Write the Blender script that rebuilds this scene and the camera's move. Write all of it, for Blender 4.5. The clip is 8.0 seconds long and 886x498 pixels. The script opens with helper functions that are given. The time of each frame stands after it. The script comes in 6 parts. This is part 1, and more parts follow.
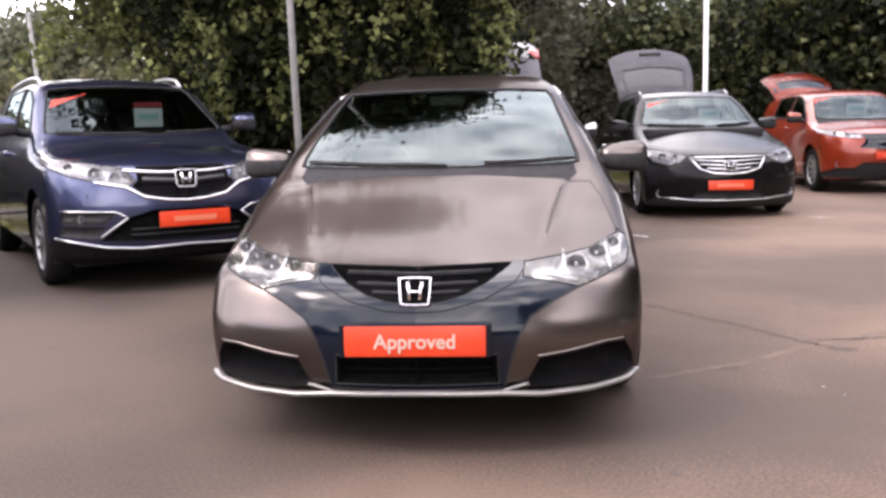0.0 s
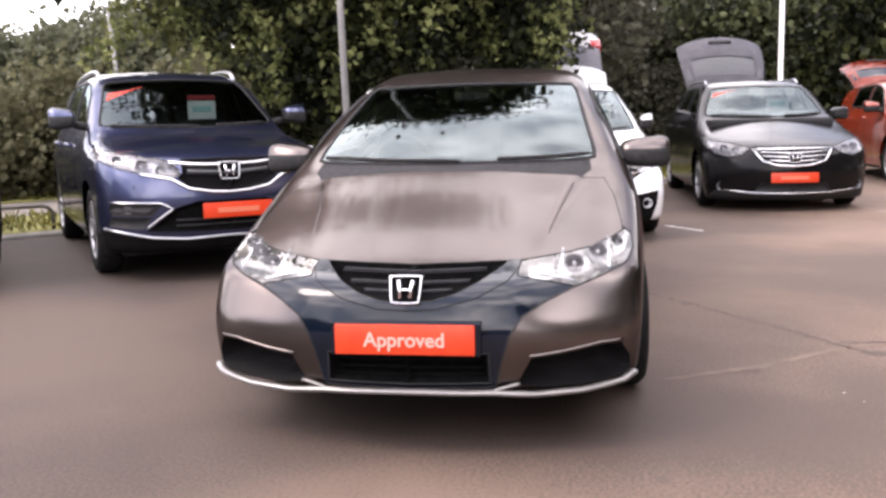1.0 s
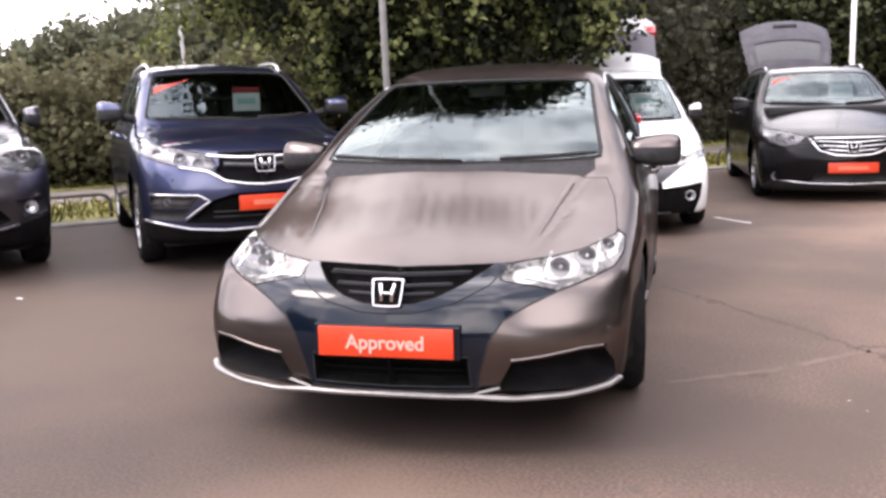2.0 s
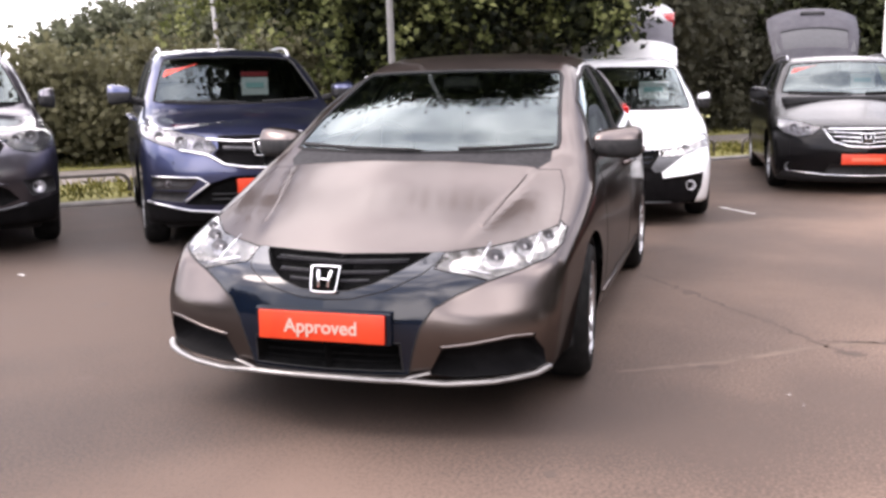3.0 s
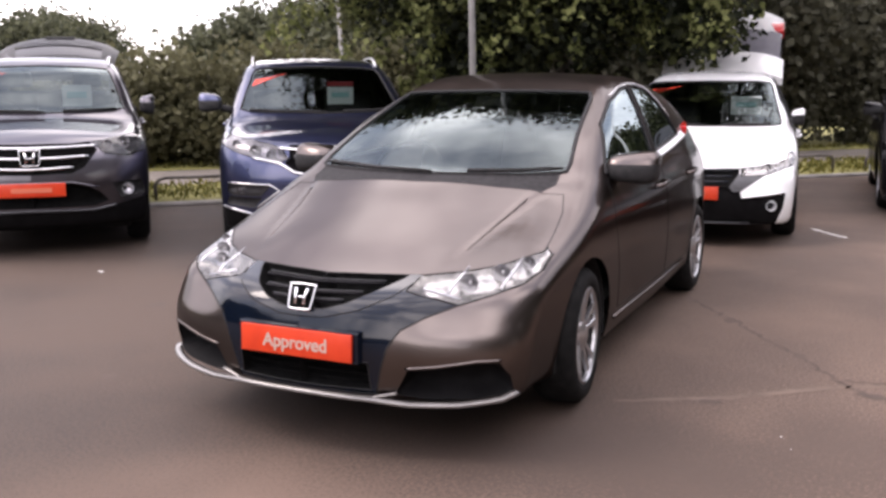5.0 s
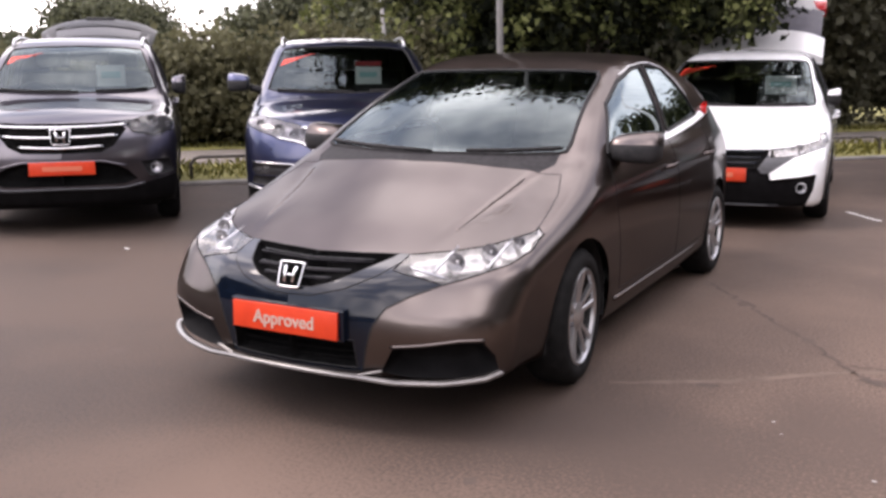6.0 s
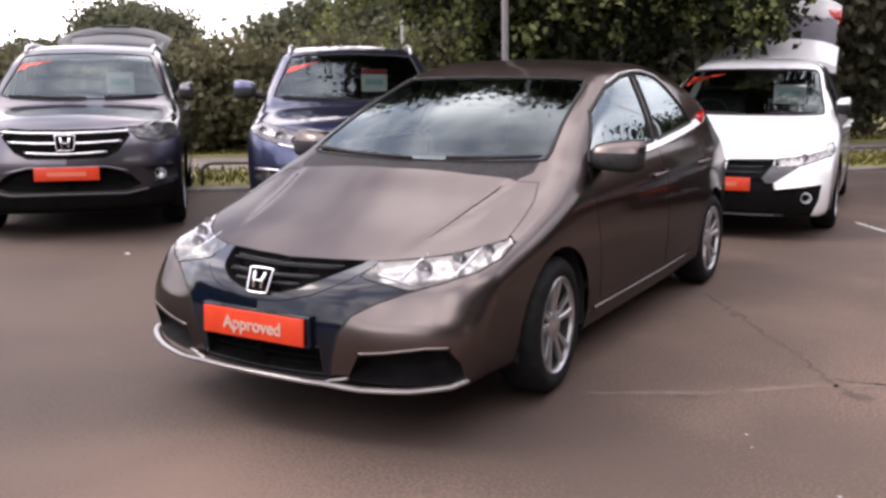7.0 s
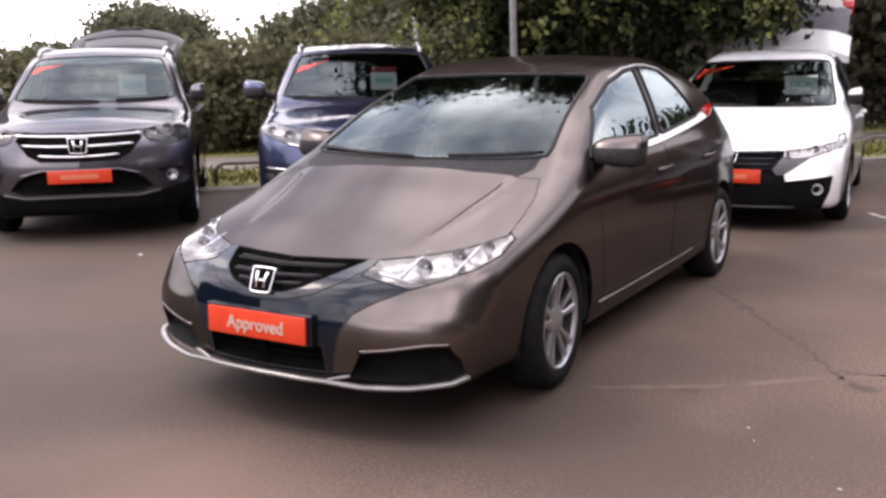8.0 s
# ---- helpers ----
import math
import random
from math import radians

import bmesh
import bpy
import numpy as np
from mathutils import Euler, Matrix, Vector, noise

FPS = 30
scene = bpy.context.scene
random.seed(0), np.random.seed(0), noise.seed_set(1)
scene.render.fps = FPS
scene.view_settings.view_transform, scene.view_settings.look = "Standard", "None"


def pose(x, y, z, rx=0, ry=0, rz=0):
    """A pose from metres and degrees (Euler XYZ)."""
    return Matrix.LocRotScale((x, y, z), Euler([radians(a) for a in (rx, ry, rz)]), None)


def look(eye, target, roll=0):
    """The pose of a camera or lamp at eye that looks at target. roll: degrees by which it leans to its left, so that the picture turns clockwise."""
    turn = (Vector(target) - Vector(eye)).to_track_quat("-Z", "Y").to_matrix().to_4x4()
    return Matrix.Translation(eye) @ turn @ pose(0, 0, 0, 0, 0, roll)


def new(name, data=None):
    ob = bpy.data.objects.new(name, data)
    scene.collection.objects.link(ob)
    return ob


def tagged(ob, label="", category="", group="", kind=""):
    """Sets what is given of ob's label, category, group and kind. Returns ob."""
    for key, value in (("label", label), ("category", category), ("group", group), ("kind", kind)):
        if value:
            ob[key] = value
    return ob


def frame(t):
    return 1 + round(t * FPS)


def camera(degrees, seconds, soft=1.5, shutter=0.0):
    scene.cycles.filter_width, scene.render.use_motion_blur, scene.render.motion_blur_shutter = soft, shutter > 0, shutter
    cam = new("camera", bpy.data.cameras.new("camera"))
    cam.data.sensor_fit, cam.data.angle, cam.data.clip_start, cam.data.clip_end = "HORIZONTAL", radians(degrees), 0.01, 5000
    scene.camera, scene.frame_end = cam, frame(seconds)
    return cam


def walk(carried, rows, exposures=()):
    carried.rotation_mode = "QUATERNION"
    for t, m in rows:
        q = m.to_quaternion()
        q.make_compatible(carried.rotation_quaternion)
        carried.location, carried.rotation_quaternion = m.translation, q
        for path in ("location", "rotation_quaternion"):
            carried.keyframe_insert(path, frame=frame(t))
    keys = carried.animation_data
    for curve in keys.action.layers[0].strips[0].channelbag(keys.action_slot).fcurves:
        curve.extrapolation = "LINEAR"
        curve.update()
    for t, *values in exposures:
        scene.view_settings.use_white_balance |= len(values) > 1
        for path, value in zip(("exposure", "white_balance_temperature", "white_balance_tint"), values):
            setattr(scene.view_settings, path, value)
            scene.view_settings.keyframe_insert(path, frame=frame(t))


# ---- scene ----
cam = camera(50.4, 8.0, soft=2.9)
PATH = [
    (0, (0.429, -3.215, 1.147), (0.235, -1.241, 0.886), -1.3),
    (0.5, (0.55, -3.161, 1.133), (0.282, -1.197, 0.869), -2.2),
    (1, (0.741, -3.15, 1.172), (0.377, -1.204, 0.891), -1.4),
    (1.5, (0.909, -3.121, 1.185), (0.47, -1.194, 0.874), -2.5),
    (1.7, (0.957, -3.077, 1.222), (0.475, -1.161, 0.912), -2.0),
    (2.8, (1.423, -3.099, 1.255), (0.85, -1.213, 0.919), -1.6),
    (3, (1.475, -3.066, 1.271), (0.868, -1.192, 0.924), -1.0),
    (3.5, (1.609, -3.015, 1.302), (0.954, -1.156, 0.966), -0.4),
    (4, (1.799, -2.951, 1.314), (1.064, -1.12, 0.987), -0.8),
    (4.5, (1.957, -2.922, 1.344), (1.132, -1.132, 1.004), 0.3),
    (5, (2.067, -2.874, 1.355), (1.188, -1.11, 1.016), -0.2),
    (5.2, (2.103, -2.879, 1.349), (1.202, -1.129, 0.995), -0.5),
    (6.3, (2.357, -2.706, 1.351), (1.370, -1.007, 0.974), -0.3),
    (6.5, (2.4, -2.675, 1.345), (1.405, -0.978, 0.983), -0.4),
    (7, (2.473, -2.64, 1.344), (1.45, -0.959, 0.982), -0.1),
    (7.5, (2.502, -2.619, 1.345), (1.476, -0.942, 0.975), -0.3),
    (8, (2.547, -2.621, 1.354), (1.491, -0.963, 0.984), -1.1),
]
EXPOSURES = [(0, 1.22, 6800, 21), (1.0, 1.30, 6800, 21), (3.0, 1.28, 6800, 21), (3.5, 1.17, 6800, 21), (4.0, 0.95, 6850, 22), (4.5, 0.86, 6850, 23), (5.0, 0.82, 6850, 23), (8, 0.77, 6850, 23)]
walk(cam, [(t, look(eye, target, roll)) for t, eye, target, roll in PATH], EXPOSURES)

# ---- sky and sun ----
SUN_UP, SUN_TURN = 50, 250
world = bpy.data.worlds.new("sky")
scene.world = world
world.use_nodes = True
wn, wl = world.node_tree.nodes, world.node_tree.links
sky = wn.new("ShaderNodeTexSky")
sky.sky_type, sky.sun_disc = "NISHITA", False
sky.sun_elevation, sky.sun_rotation = radians(SUN_UP), radians(SUN_TURN)
cloud_coord = wn.new("ShaderNodeTexCoord")
cloud_noise = wn.new("ShaderNodeTexNoise")
cloud_noise.inputs["Scale"].default_value, cloud_noise.inputs["Detail"].default_value = 3.2, 6
cloud_ramp = wn.new("ShaderNodeValToRGB")
cloud_ramp.color_ramp.elements[0].position, cloud_ramp.color_ramp.elements[1].position = 0.36, 0.66
cloud_tone = wn.new("ShaderNodeValToRGB")
cloud_tone.color_ramp.elements[0].color, cloud_tone.color_ramp.elements[1].color = (4.8, 5.0, 5.4, 1), (15, 15, 15, 1)
cloud_tone.color_ramp.elements[0].position, cloud_tone.color_ramp.elements[1].position = 0.40, 0.64
cloud_mix = wn.new("ShaderNodeMixRGB")
wl.new(cloud_coord.outputs["Generated"], cloud_noise.inputs["Vector"])
wl.new(cloud_noise.outputs["Fac"], cloud_ramp.inputs["Fac"])
wl.new(cloud_noise.outputs["Fac"], cloud_tone.inputs["Fac"])
cloud_cover = wn.new("ShaderNodeMath")
cloud_cover.operation = "MULTIPLY_ADD"
cloud_cover.inputs[1].default_value, cloud_cover.inputs[2].default_value = 0.42, 0.5
wl.new(cloud_ramp.outputs["Color"], cloud_cover.inputs[0])
wl.new(cloud_cover.outputs[0], cloud_mix.inputs["Fac"])
wl.new(sky.outputs["Color"], cloud_mix.inputs["Color1"])
wl.new(cloud_tone.outputs["Color"], cloud_mix.inputs["Color2"])
sky_up = wn.new("ShaderNodeSeparateXYZ")
sky_rise = wn.new("ShaderNodeMapRange")
sky_rise.inputs["To Min"].default_value, sky_rise.inputs["To Max"].default_value = 0.80, 1.22
sky_grade = wn.new("ShaderNodeVectorMath")
sky_grade.operation = "MULTIPLY"
wl.new(cloud_coord.outputs["Generated"], sky_up.inputs["Vector"])
wl.new(sky_up.outputs["Z"], sky_rise.inputs["Value"])
wl.new(cloud_mix.outputs["Color"], sky_grade.inputs[0])
wl.new(sky_rise.outputs["Result"], sky_grade.inputs[1])
wl.new(sky_grade.outputs["Vector"], wn["Background"].inputs["Color"])
wn["Background"].inputs["Strength"].default_value = 0.22

sun_data = bpy.data.lights.new("sun", "SUN")
sun_data.energy, sun_data.angle, sun_data.color = 0.8, radians(20), (1.0, 0.95, 0.88)
sun = new("sun", sun_data)
sun_from = Vector((math.sin(radians(SUN_TURN)) * math.cos(radians(SUN_UP)), math.cos(radians(SUN_TURN)) * math.cos(radians(SUN_UP)), math.sin(radians(SUN_UP))))
sun.matrix_world = look(sun_from * 60, (0, 0, 0))


# ---- materials ----
def material(name, color, rough=0.5, metal=0.0, coat=0.0, spec=0.5):
    m = bpy.data.materials.new(name)
    m.use_nodes = True
    b = m.node_tree.nodes["Principled BSDF"]
    b.inputs["Base Color"].default_value = (*color, 1)
    b.inputs["Roughness"].default_value, b.inputs["Metallic"].default_value = rough, metal
    b.inputs["Coat Weight"].default_value, b.inputs["Coat Roughness"].default_value = coat, 0.06
    b.inputs["Specular IOR Level"].default_value = spec
    return m


def varied(m, scale, low, high, detail=4.0, fine=0.0, bump=0.0, bump_scale=0.0, rough=None, span=(0.3, 0.7)):
    """Lets noise of two scales carry the base colour from low to high, with bump and uneven gloss."""
    nt = m.node_tree
    b = nt.nodes["Principled BSDF"]
    co = nt.nodes.new("ShaderNodeTexCoord")
    n1 = nt.nodes.new("ShaderNodeTexNoise")
    n1.inputs["Scale"].default_value, n1.inputs["Detail"].default_value = scale, detail
    nt.links.new(co.outputs["Object"], n1.inputs["Vector"])
    fac = n1.outputs["Fac"]
    if fine:
        n2 = nt.nodes.new("ShaderNodeTexNoise")
        n2.inputs["Scale"].default_value, n2.inputs["Detail"].default_value = fine, 2
        nt.links.new(co.outputs["Object"], n2.inputs["Vector"])
        mx = nt.nodes.new("ShaderNodeMath")
        mx.operation = "ADD"
        sc = nt.nodes.new("ShaderNodeMath")
        sc.operation = "MULTIPLY_ADD"
        sc.inputs[1].default_value, sc.inputs[2].default_value = 0.5, -0.25
        nt.links.new(n2.outputs["Fac"], sc.inputs[0])
        nt.links.new(fac, mx.inputs[0])
        nt.links.new(sc.outputs[0], mx.inputs[1])
        fac = mx.outputs[0]
    ramp = nt.nodes.new("ShaderNodeValToRGB")
    ramp.color_ramp.elements[0].color, ramp.color_ramp.elements[1].color = (*low, 1), (*high, 1)
    ramp.color_ramp.elements[0].position, ramp.color_ramp.elements[1].position = span
    nt.links.new(fac, ramp.inputs["Fac"])
    nt.links.new(ramp.outputs["Color"], b.inputs["Base Color"])
    if rough:
        rr = nt.nodes.new("ShaderNodeMapRange")
        rr.inputs["To Min"].default_value, rr.inputs["To Max"].default_value = rough
        nt.links.new(fac, rr.inputs["Value"])
        nt.links.new(rr.outputs["Result"], b.inputs["Roughness"])
    if bump:
        n3 = nt.nodes.new("ShaderNodeTexNoise")
        n3.inputs["Scale"].default_value, n3.inputs["Detail"].default_value = bump_scale, 5
        nt.links.new(co.outputs["Object"], n3.inputs["Vector"])
        bp = nt.nodes.new("ShaderNodeBump")
        bp.inputs["Strength"].default_value, bp.inputs["Distance"].default_value = bump, 0.02
        nt.links.new(n3.outputs["Fac"], bp.inputs["Height"])
        nt.links.new(bp.outputs["Normal"], b.inputs["Normal"])
    return m


def paint(name, color, metal=0.9, rough=0.25, coat=1.0, spec=0.5):
    low = tuple(c * 0.9 for c in color)
    high = tuple(min(1, c * 1.1) for c in color)
    m = varied(material(name, color, rough, metal, coat, spec), 3.0, low, high, 3.0, fine=900.0, rough=(rough * 0.85, rough * 1.2))
    m.node_tree.nodes["Principled BSDF"].inputs["Specular Tint"].default_value = (*[0.25 if metal > 0.5 else 1.0] * 3, 1)
    return m


def clear(name, tint, gloss=1.5, rough=0.0, sheen=(0.80, 0.93, 0.95)):
    m = bpy.data.materials.new(name)
    m.use_nodes = True
    nt = m.node_tree
    nt.nodes.remove(nt.nodes["Principled BSDF"])
    tr, gl = nt.nodes.new("ShaderNodeBsdfTransparent"), nt.nodes.new("ShaderNodeBsdfGlossy")
    fr, mix = nt.nodes.new("ShaderNodeFresnel"), nt.nodes.new("ShaderNodeMixShader")
    tr.inputs["Color"].default_value = (*tint, 1)
    gl.inputs["Roughness"].default_value = rough
    gl.inputs["Color"].default_value = (*sheen, 1)
    fr.inputs["IOR"].default_value = gloss
    nt.links.new(fr.outputs["Fac"], mix.inputs["Fac"])
    nt.links.new(tr.outputs["BSDF"], mix.inputs[1])
    nt.links.new(gl.outputs["BSDF"], mix.inputs[2])
    nt.links.new(mix.outputs["Shader"], nt.nodes["Material Output"].inputs["Surface"])
    return m


TAUPE = paint("taupe_metallic_paint", (0.118, 0.098, 0.091), 1.0, 0.30, 0.5)
TAUPE.node_tree.nodes["Principled BSDF"].inputs["Coat Roughness"].default_value = 0.085
BLUE = paint("blue_metallic_paint", (0.054, 0.062, 0.122), 0.9, 0.30, 0.9)
GREY = paint("dark_grey_metallic_paint", (0.115, 0.107, 0.123), 0.95, 0.30, 0.8)
BLACK = paint("black_pearl_paint", (0.008, 0.0075, 0.008), 0.3, 0.20, 0.10, 0.14)
WHITE = paint("white_paint", (0.70, 0.70, 0.70), 0.0)
ORANGE = paint("orange_red_paint", (0.235, 0.027, 0.009), 0.3, 0.25, 0.6)
GLOSS_BLACK = varied(material("gloss_black_plastic", (0.008, 0.010, 0.013), 0.08, 0, 0.1, 0.36), 6, (0.002, 0.004, 0.009), (0.004, 0.007, 0.014))
MATT_BLACK = varied(material("matt_black_plastic", (0.012, 0.012, 0.012), 0.65, 0, 0, 0.2), 40, (0.013, 0.013, 0.014), (0.026, 0.025, 0.025))
COWL = varied(material("grey_cowl_plastic", (0.05, 0.048, 0.047), 0.75, 0, 0, 0.12), 40, (0.020, 0.019, 0.020), (0.034, 0.033, 0.034))
TRIM_GREY = varied(material("pale_grey_trim", (0.3, 0.29, 0.33), 0.5), 8, (0.085, 0.081, 0.098), (0.125, 0.120, 0.140))
GREY_PLASTIC = varied(material("grey_plastic", (0.06, 0.06, 0.065), 0.4), 30, (0.030, 0.030, 0.034), (0.052, 0.052, 0.056))
SATIN_DARK = varied(material("dark_satin_plastic", (0.008, 0.0075, 0.009), 0.5, 0, 0, 0.08), 20, (0.006, 0.0055, 0.007), (0.011, 0.010, 0.012))
INTAKE = varied(material("black_intake", (0.005, 0.005, 0.005), 0.9, 0, 0, 0.06), 30, (0.002, 0.002, 0.002), (0.006, 0.006, 0.006))
RUBBER = varied(material("tyre_rubber", (0.01, 0.01, 0.01), 0.8, 0, 0, 0.1), 25, (0.006, 0.006, 0.006), (0.014, 0.0135, 0.0135))
CHROME = varied(material("chrome", (0.68, 0.68, 0.69), 0.12, 1.0), 8, (0.60, 0.60, 0.61), (0.72, 0.72, 0.73))
SATIN_TRIM = varied(material("satin_silver_trim", (0.7, 0.71, 0.72), 0.35, 0.35), 9, (0.62, 0.63, 0.64), (0.74, 0.75, 0.76))
INSERT = varied(material("black_insert_plastic", (0.009, 0.0085, 0.0085), 0.7, 0, 0, 0.08), 14, (0.003, 0.0028, 0.003), (0.007, 0.0065, 0.007))
ALLOY = varied(material("silver_alloy", (0.46, 0.46, 0.47), 0.28, 0.9), 12, (0.38, 0.38, 0.39), (0.50, 0.50, 0.51))
GLASS = clear("tinted_window_glass", (0.55, 0.60, 0.58), 1.54)
SIDE_GLASS = clear("side_window_glass", (0.45, 0.50, 0.49), 2.3)
DARK_GLASS = clear("privacy_glass", (0.16, 0.18, 0.18), 2.4)
LENS = clear("clear_lamp_lens", (0.97, 0.965, 0.96), 1.45, 0.0, (1.0, 0.99, 0.98))
RED_LENS = material("red_lamp_lens", (0.5, 0.01, 0.012), 0.12, 0, 0.8)
# Alloy barrel painted dark, for the shaded gaps between the spokes.
BARREL = varied(material("shaded_wheel_barrel", (0.03, 0.03, 0.031), 0.6, 0.3), 15, (0.018, 0.018, 0.019), (0.04, 0.04, 0.041))
# Body-coloured lip painted silver to stand in for its bright sky reflection.
LIP = varied(material("lip_highlight_paint", (0.33, 0.31, 0.295), 0.3, 0.5, 0.6), 12, (0.15, 0.141, 0.133), (0.21, 0.198, 0.188))
REFLECTOR = varied(material("lamp_reflector", (0.62, 0.62, 0.64), 0.3, 0.6), 30, (0.42, 0.42, 0.44), (0.58, 0.58, 0.60), rough=(0.12, 0.35))
# Strong mottling painted in to look like reflections inside the lamp.
LAMP_HOUSING = varied(material("lamp_housing", (0.30, 0.30, 0.32), 0.35, 0.6), 34, (0.08, 0.076, 0.088), (0.50, 0.49, 0.52), rough=(0.2, 0.45))
BRIGHT_HOUSING = varied(material("bright_lamp_housing", (0.5, 0.49, 0.48), 0.25, 0.85), 24, (0.17, 0.165, 0.16), (0.56, 0.55, 0.54), rough=(0.08, 0.4))
FABRIC = varied(material("dark_seat_fabric", (0.035, 0.035, 0.038), 0.9), 60, (0.022, 0.022, 0.024), (0.05, 0.05, 0.052))
LINING = varied(material("grey_headliner", (0.16, 0.155, 0.15), 0.95), 50, (0.13, 0.125, 0.12), (0.19, 0.185, 0.18))
PLATE_RED = varied(material("orange_red_plate", (0.60, 0.04, 0.009), 0.38), 14, (0.54, 0.034, 0.007), (0.64, 0.05, 0.011))
PLATE_TEXT = material("pale_lettering", (0.46, 0.35, 0.29), 0.5)
FAINT_TEXT = material("faint_lettering", (0.6, 0.15, 0.08), 0.5)
CARD = varied(material("price_card", (0.72, 0.78, 0.76), 0.6), 9, (0.48, 0.53, 0.52), (0.58, 0.61, 0.6))
CARD_RED = material("card_red", (0.28, 0.02, 0.024), 0.5)
CARD_BAR = material("card_print", (0.25, 0.45, 0.45), 0.6)
RED_BANNER = varied(material("red_sunstrip", (0.75, 0.06, 0.03), 0.5), 8, (0.5, 0.035, 0.018), (0.6, 0.055, 0.03))


# ---- mesh helpers ----
def part(name, bm, mat, parent, label=""):
    me = bpy.data.meshes.new(name)
    bm.to_mesh(me)
    bm.free()
    me.materials.append(mat)
    ob = new(name, me)
    ob.parent = parent
    return tagged(ob, label) if label else ob


def smooth(bm, angle=None):
    for f in bm.faces:
        f.smooth = True
    if angle is not None:
        for e in bm.edges:
            if len(e.link_faces) == 2 and e.calc_face_angle(0) > radians(angle):
                e.smooth = False
    return bm


def box(bm, x0, x1, y0, y1, z0, z1, bevel=0.0, m=None):
    r = bmesh.ops.create_cube(bm, size=1, matrix=Matrix.Translation(((x0 + x1) / 2, (y0 + y1) / 2, (z0 + z1) / 2)) @ Matrix.Diagonal((abs(x1 - x0), abs(y1 - y0), abs(z1 - z0), 1)))
    vs = r["verts"]
    if bevel:
        es = list({e for v in vs for e in v.link_edges})
        rb = bmesh.ops.bevel(bm, geom=es, offset=bevel, segments=2, affect="EDGES", profile=0.6)
        vs = [v for v in rb["verts"] if v.is_valid] + [v for v in vs if v.is_valid]
        seen, stack = set(vs), list(vs)
        while stack:
            for e in stack.pop().link_edges:
                for v in e.verts:
                    if v not in seen:
                        seen.add(v)
                        stack.append(v)
        vs = list(seen)
    if m is not None:
        bmesh.ops.transform(bm, matrix=m, verts=list(set(vs)))
    return bm


def tube(bm, pts, radii, sides=8, cap=True):
    """A tapered tube along points."""
    pts = [Vector(p) for p in pts]
    if not hasattr(radii, "__len__"):
        radii = [radii] * len(pts)
    rings, side = [], None
    for i, p in enumerate(pts):
        d = (pts[min(i + 1, len(pts) - 1)] - pts[max(i - 1, 0)]).normalized()
        if side is None:
            side = d.cross(Vector((0.3, 0.2, 1)) if abs(d.z) < 0.9 else Vector((1, 0, 0))).normalized()
        side = (side - d * side.dot(d)).normalized()
        up = d.cross(side)
        rings.append([bm.verts.new(p + radii[i] * (math.cos(a) * side + math.sin(a) * up)) for a in [2 * math.pi * k / sides for k in range(sides)]])
    for a, b in zip(rings, rings[1:]):
        for k in range(sides):
            bm.faces.new((a[k], a[(k + 1) % sides], b[(k + 1) % sides], b[k]))
    if cap:
        bm.faces.new(rings[0][::-1])
        bm.faces.new(rings[-1])
    return bm


def lathe(bm, profile, steps=40, m=None, closed=False):
    """Turns (x along the axle, r) pairs round the x axis."""
    rings = []
    for k in range(steps):
        a = 2 * math.pi * k / steps
        rings.append([bm.verts.new((m or Matrix()) @ Vector((x, r * math.cos(a), r * math.sin(a)))) for x, r in profile])
    n = len(profile)
    for k in range(steps):
        a, b = rings[k], rings[(k + 1) % steps]
        for i in range(n if closed else n - 1):
            bm.faces.new((a[i], b[i], b[(i + 1) % n], a[(i + 1) % n]))
    return bm


def curve(points):
    """A smooth function through (u, v) pairs that never overshoots."""
    u, v = np.array(points, float).T
    h, d = np.diff(u), np.diff(v) / np.diff(u)
    m = np.zeros(len(u))
    for i in range(1, len(u) - 1):
        if d[i - 1] * d[i] > 0:
            w1, w2 = 2 * h[i] + h[i - 1], h[i] + 2 * h[i - 1]
            m[i] = (w1 + w2) / (w1 / d[i - 1] + w2 / d[i])
    m[0], m[-1] = d[0], d[-1]

    def at(x):
        x = np.asarray(x, float)
        i = np.clip(np.searchsorted(u, x) - 1, 0, len(u) - 2)
        s = (x - u[i]) / h[i]
        inside = v[i] * (1 + 2 * s) * (1 - s) ** 2 + m[i] * h[i] * s * (1 - s) ** 2 + v[i + 1] * s * s * (3 - 2 * s) + m[i + 1] * h[i] * s * s * (s - 1)
        return np.where(x < u[0], v[0] + m[0] * (x - u[0]), np.where(x > u[-1], v[-1] + m[-1] * (x - u[-1]), inside))
    return at


def smax(a, b, k):
    h = np.maximum(k - np.abs(a - b), 0) / k
    return np.maximum(a, b) + h * h * k / 4


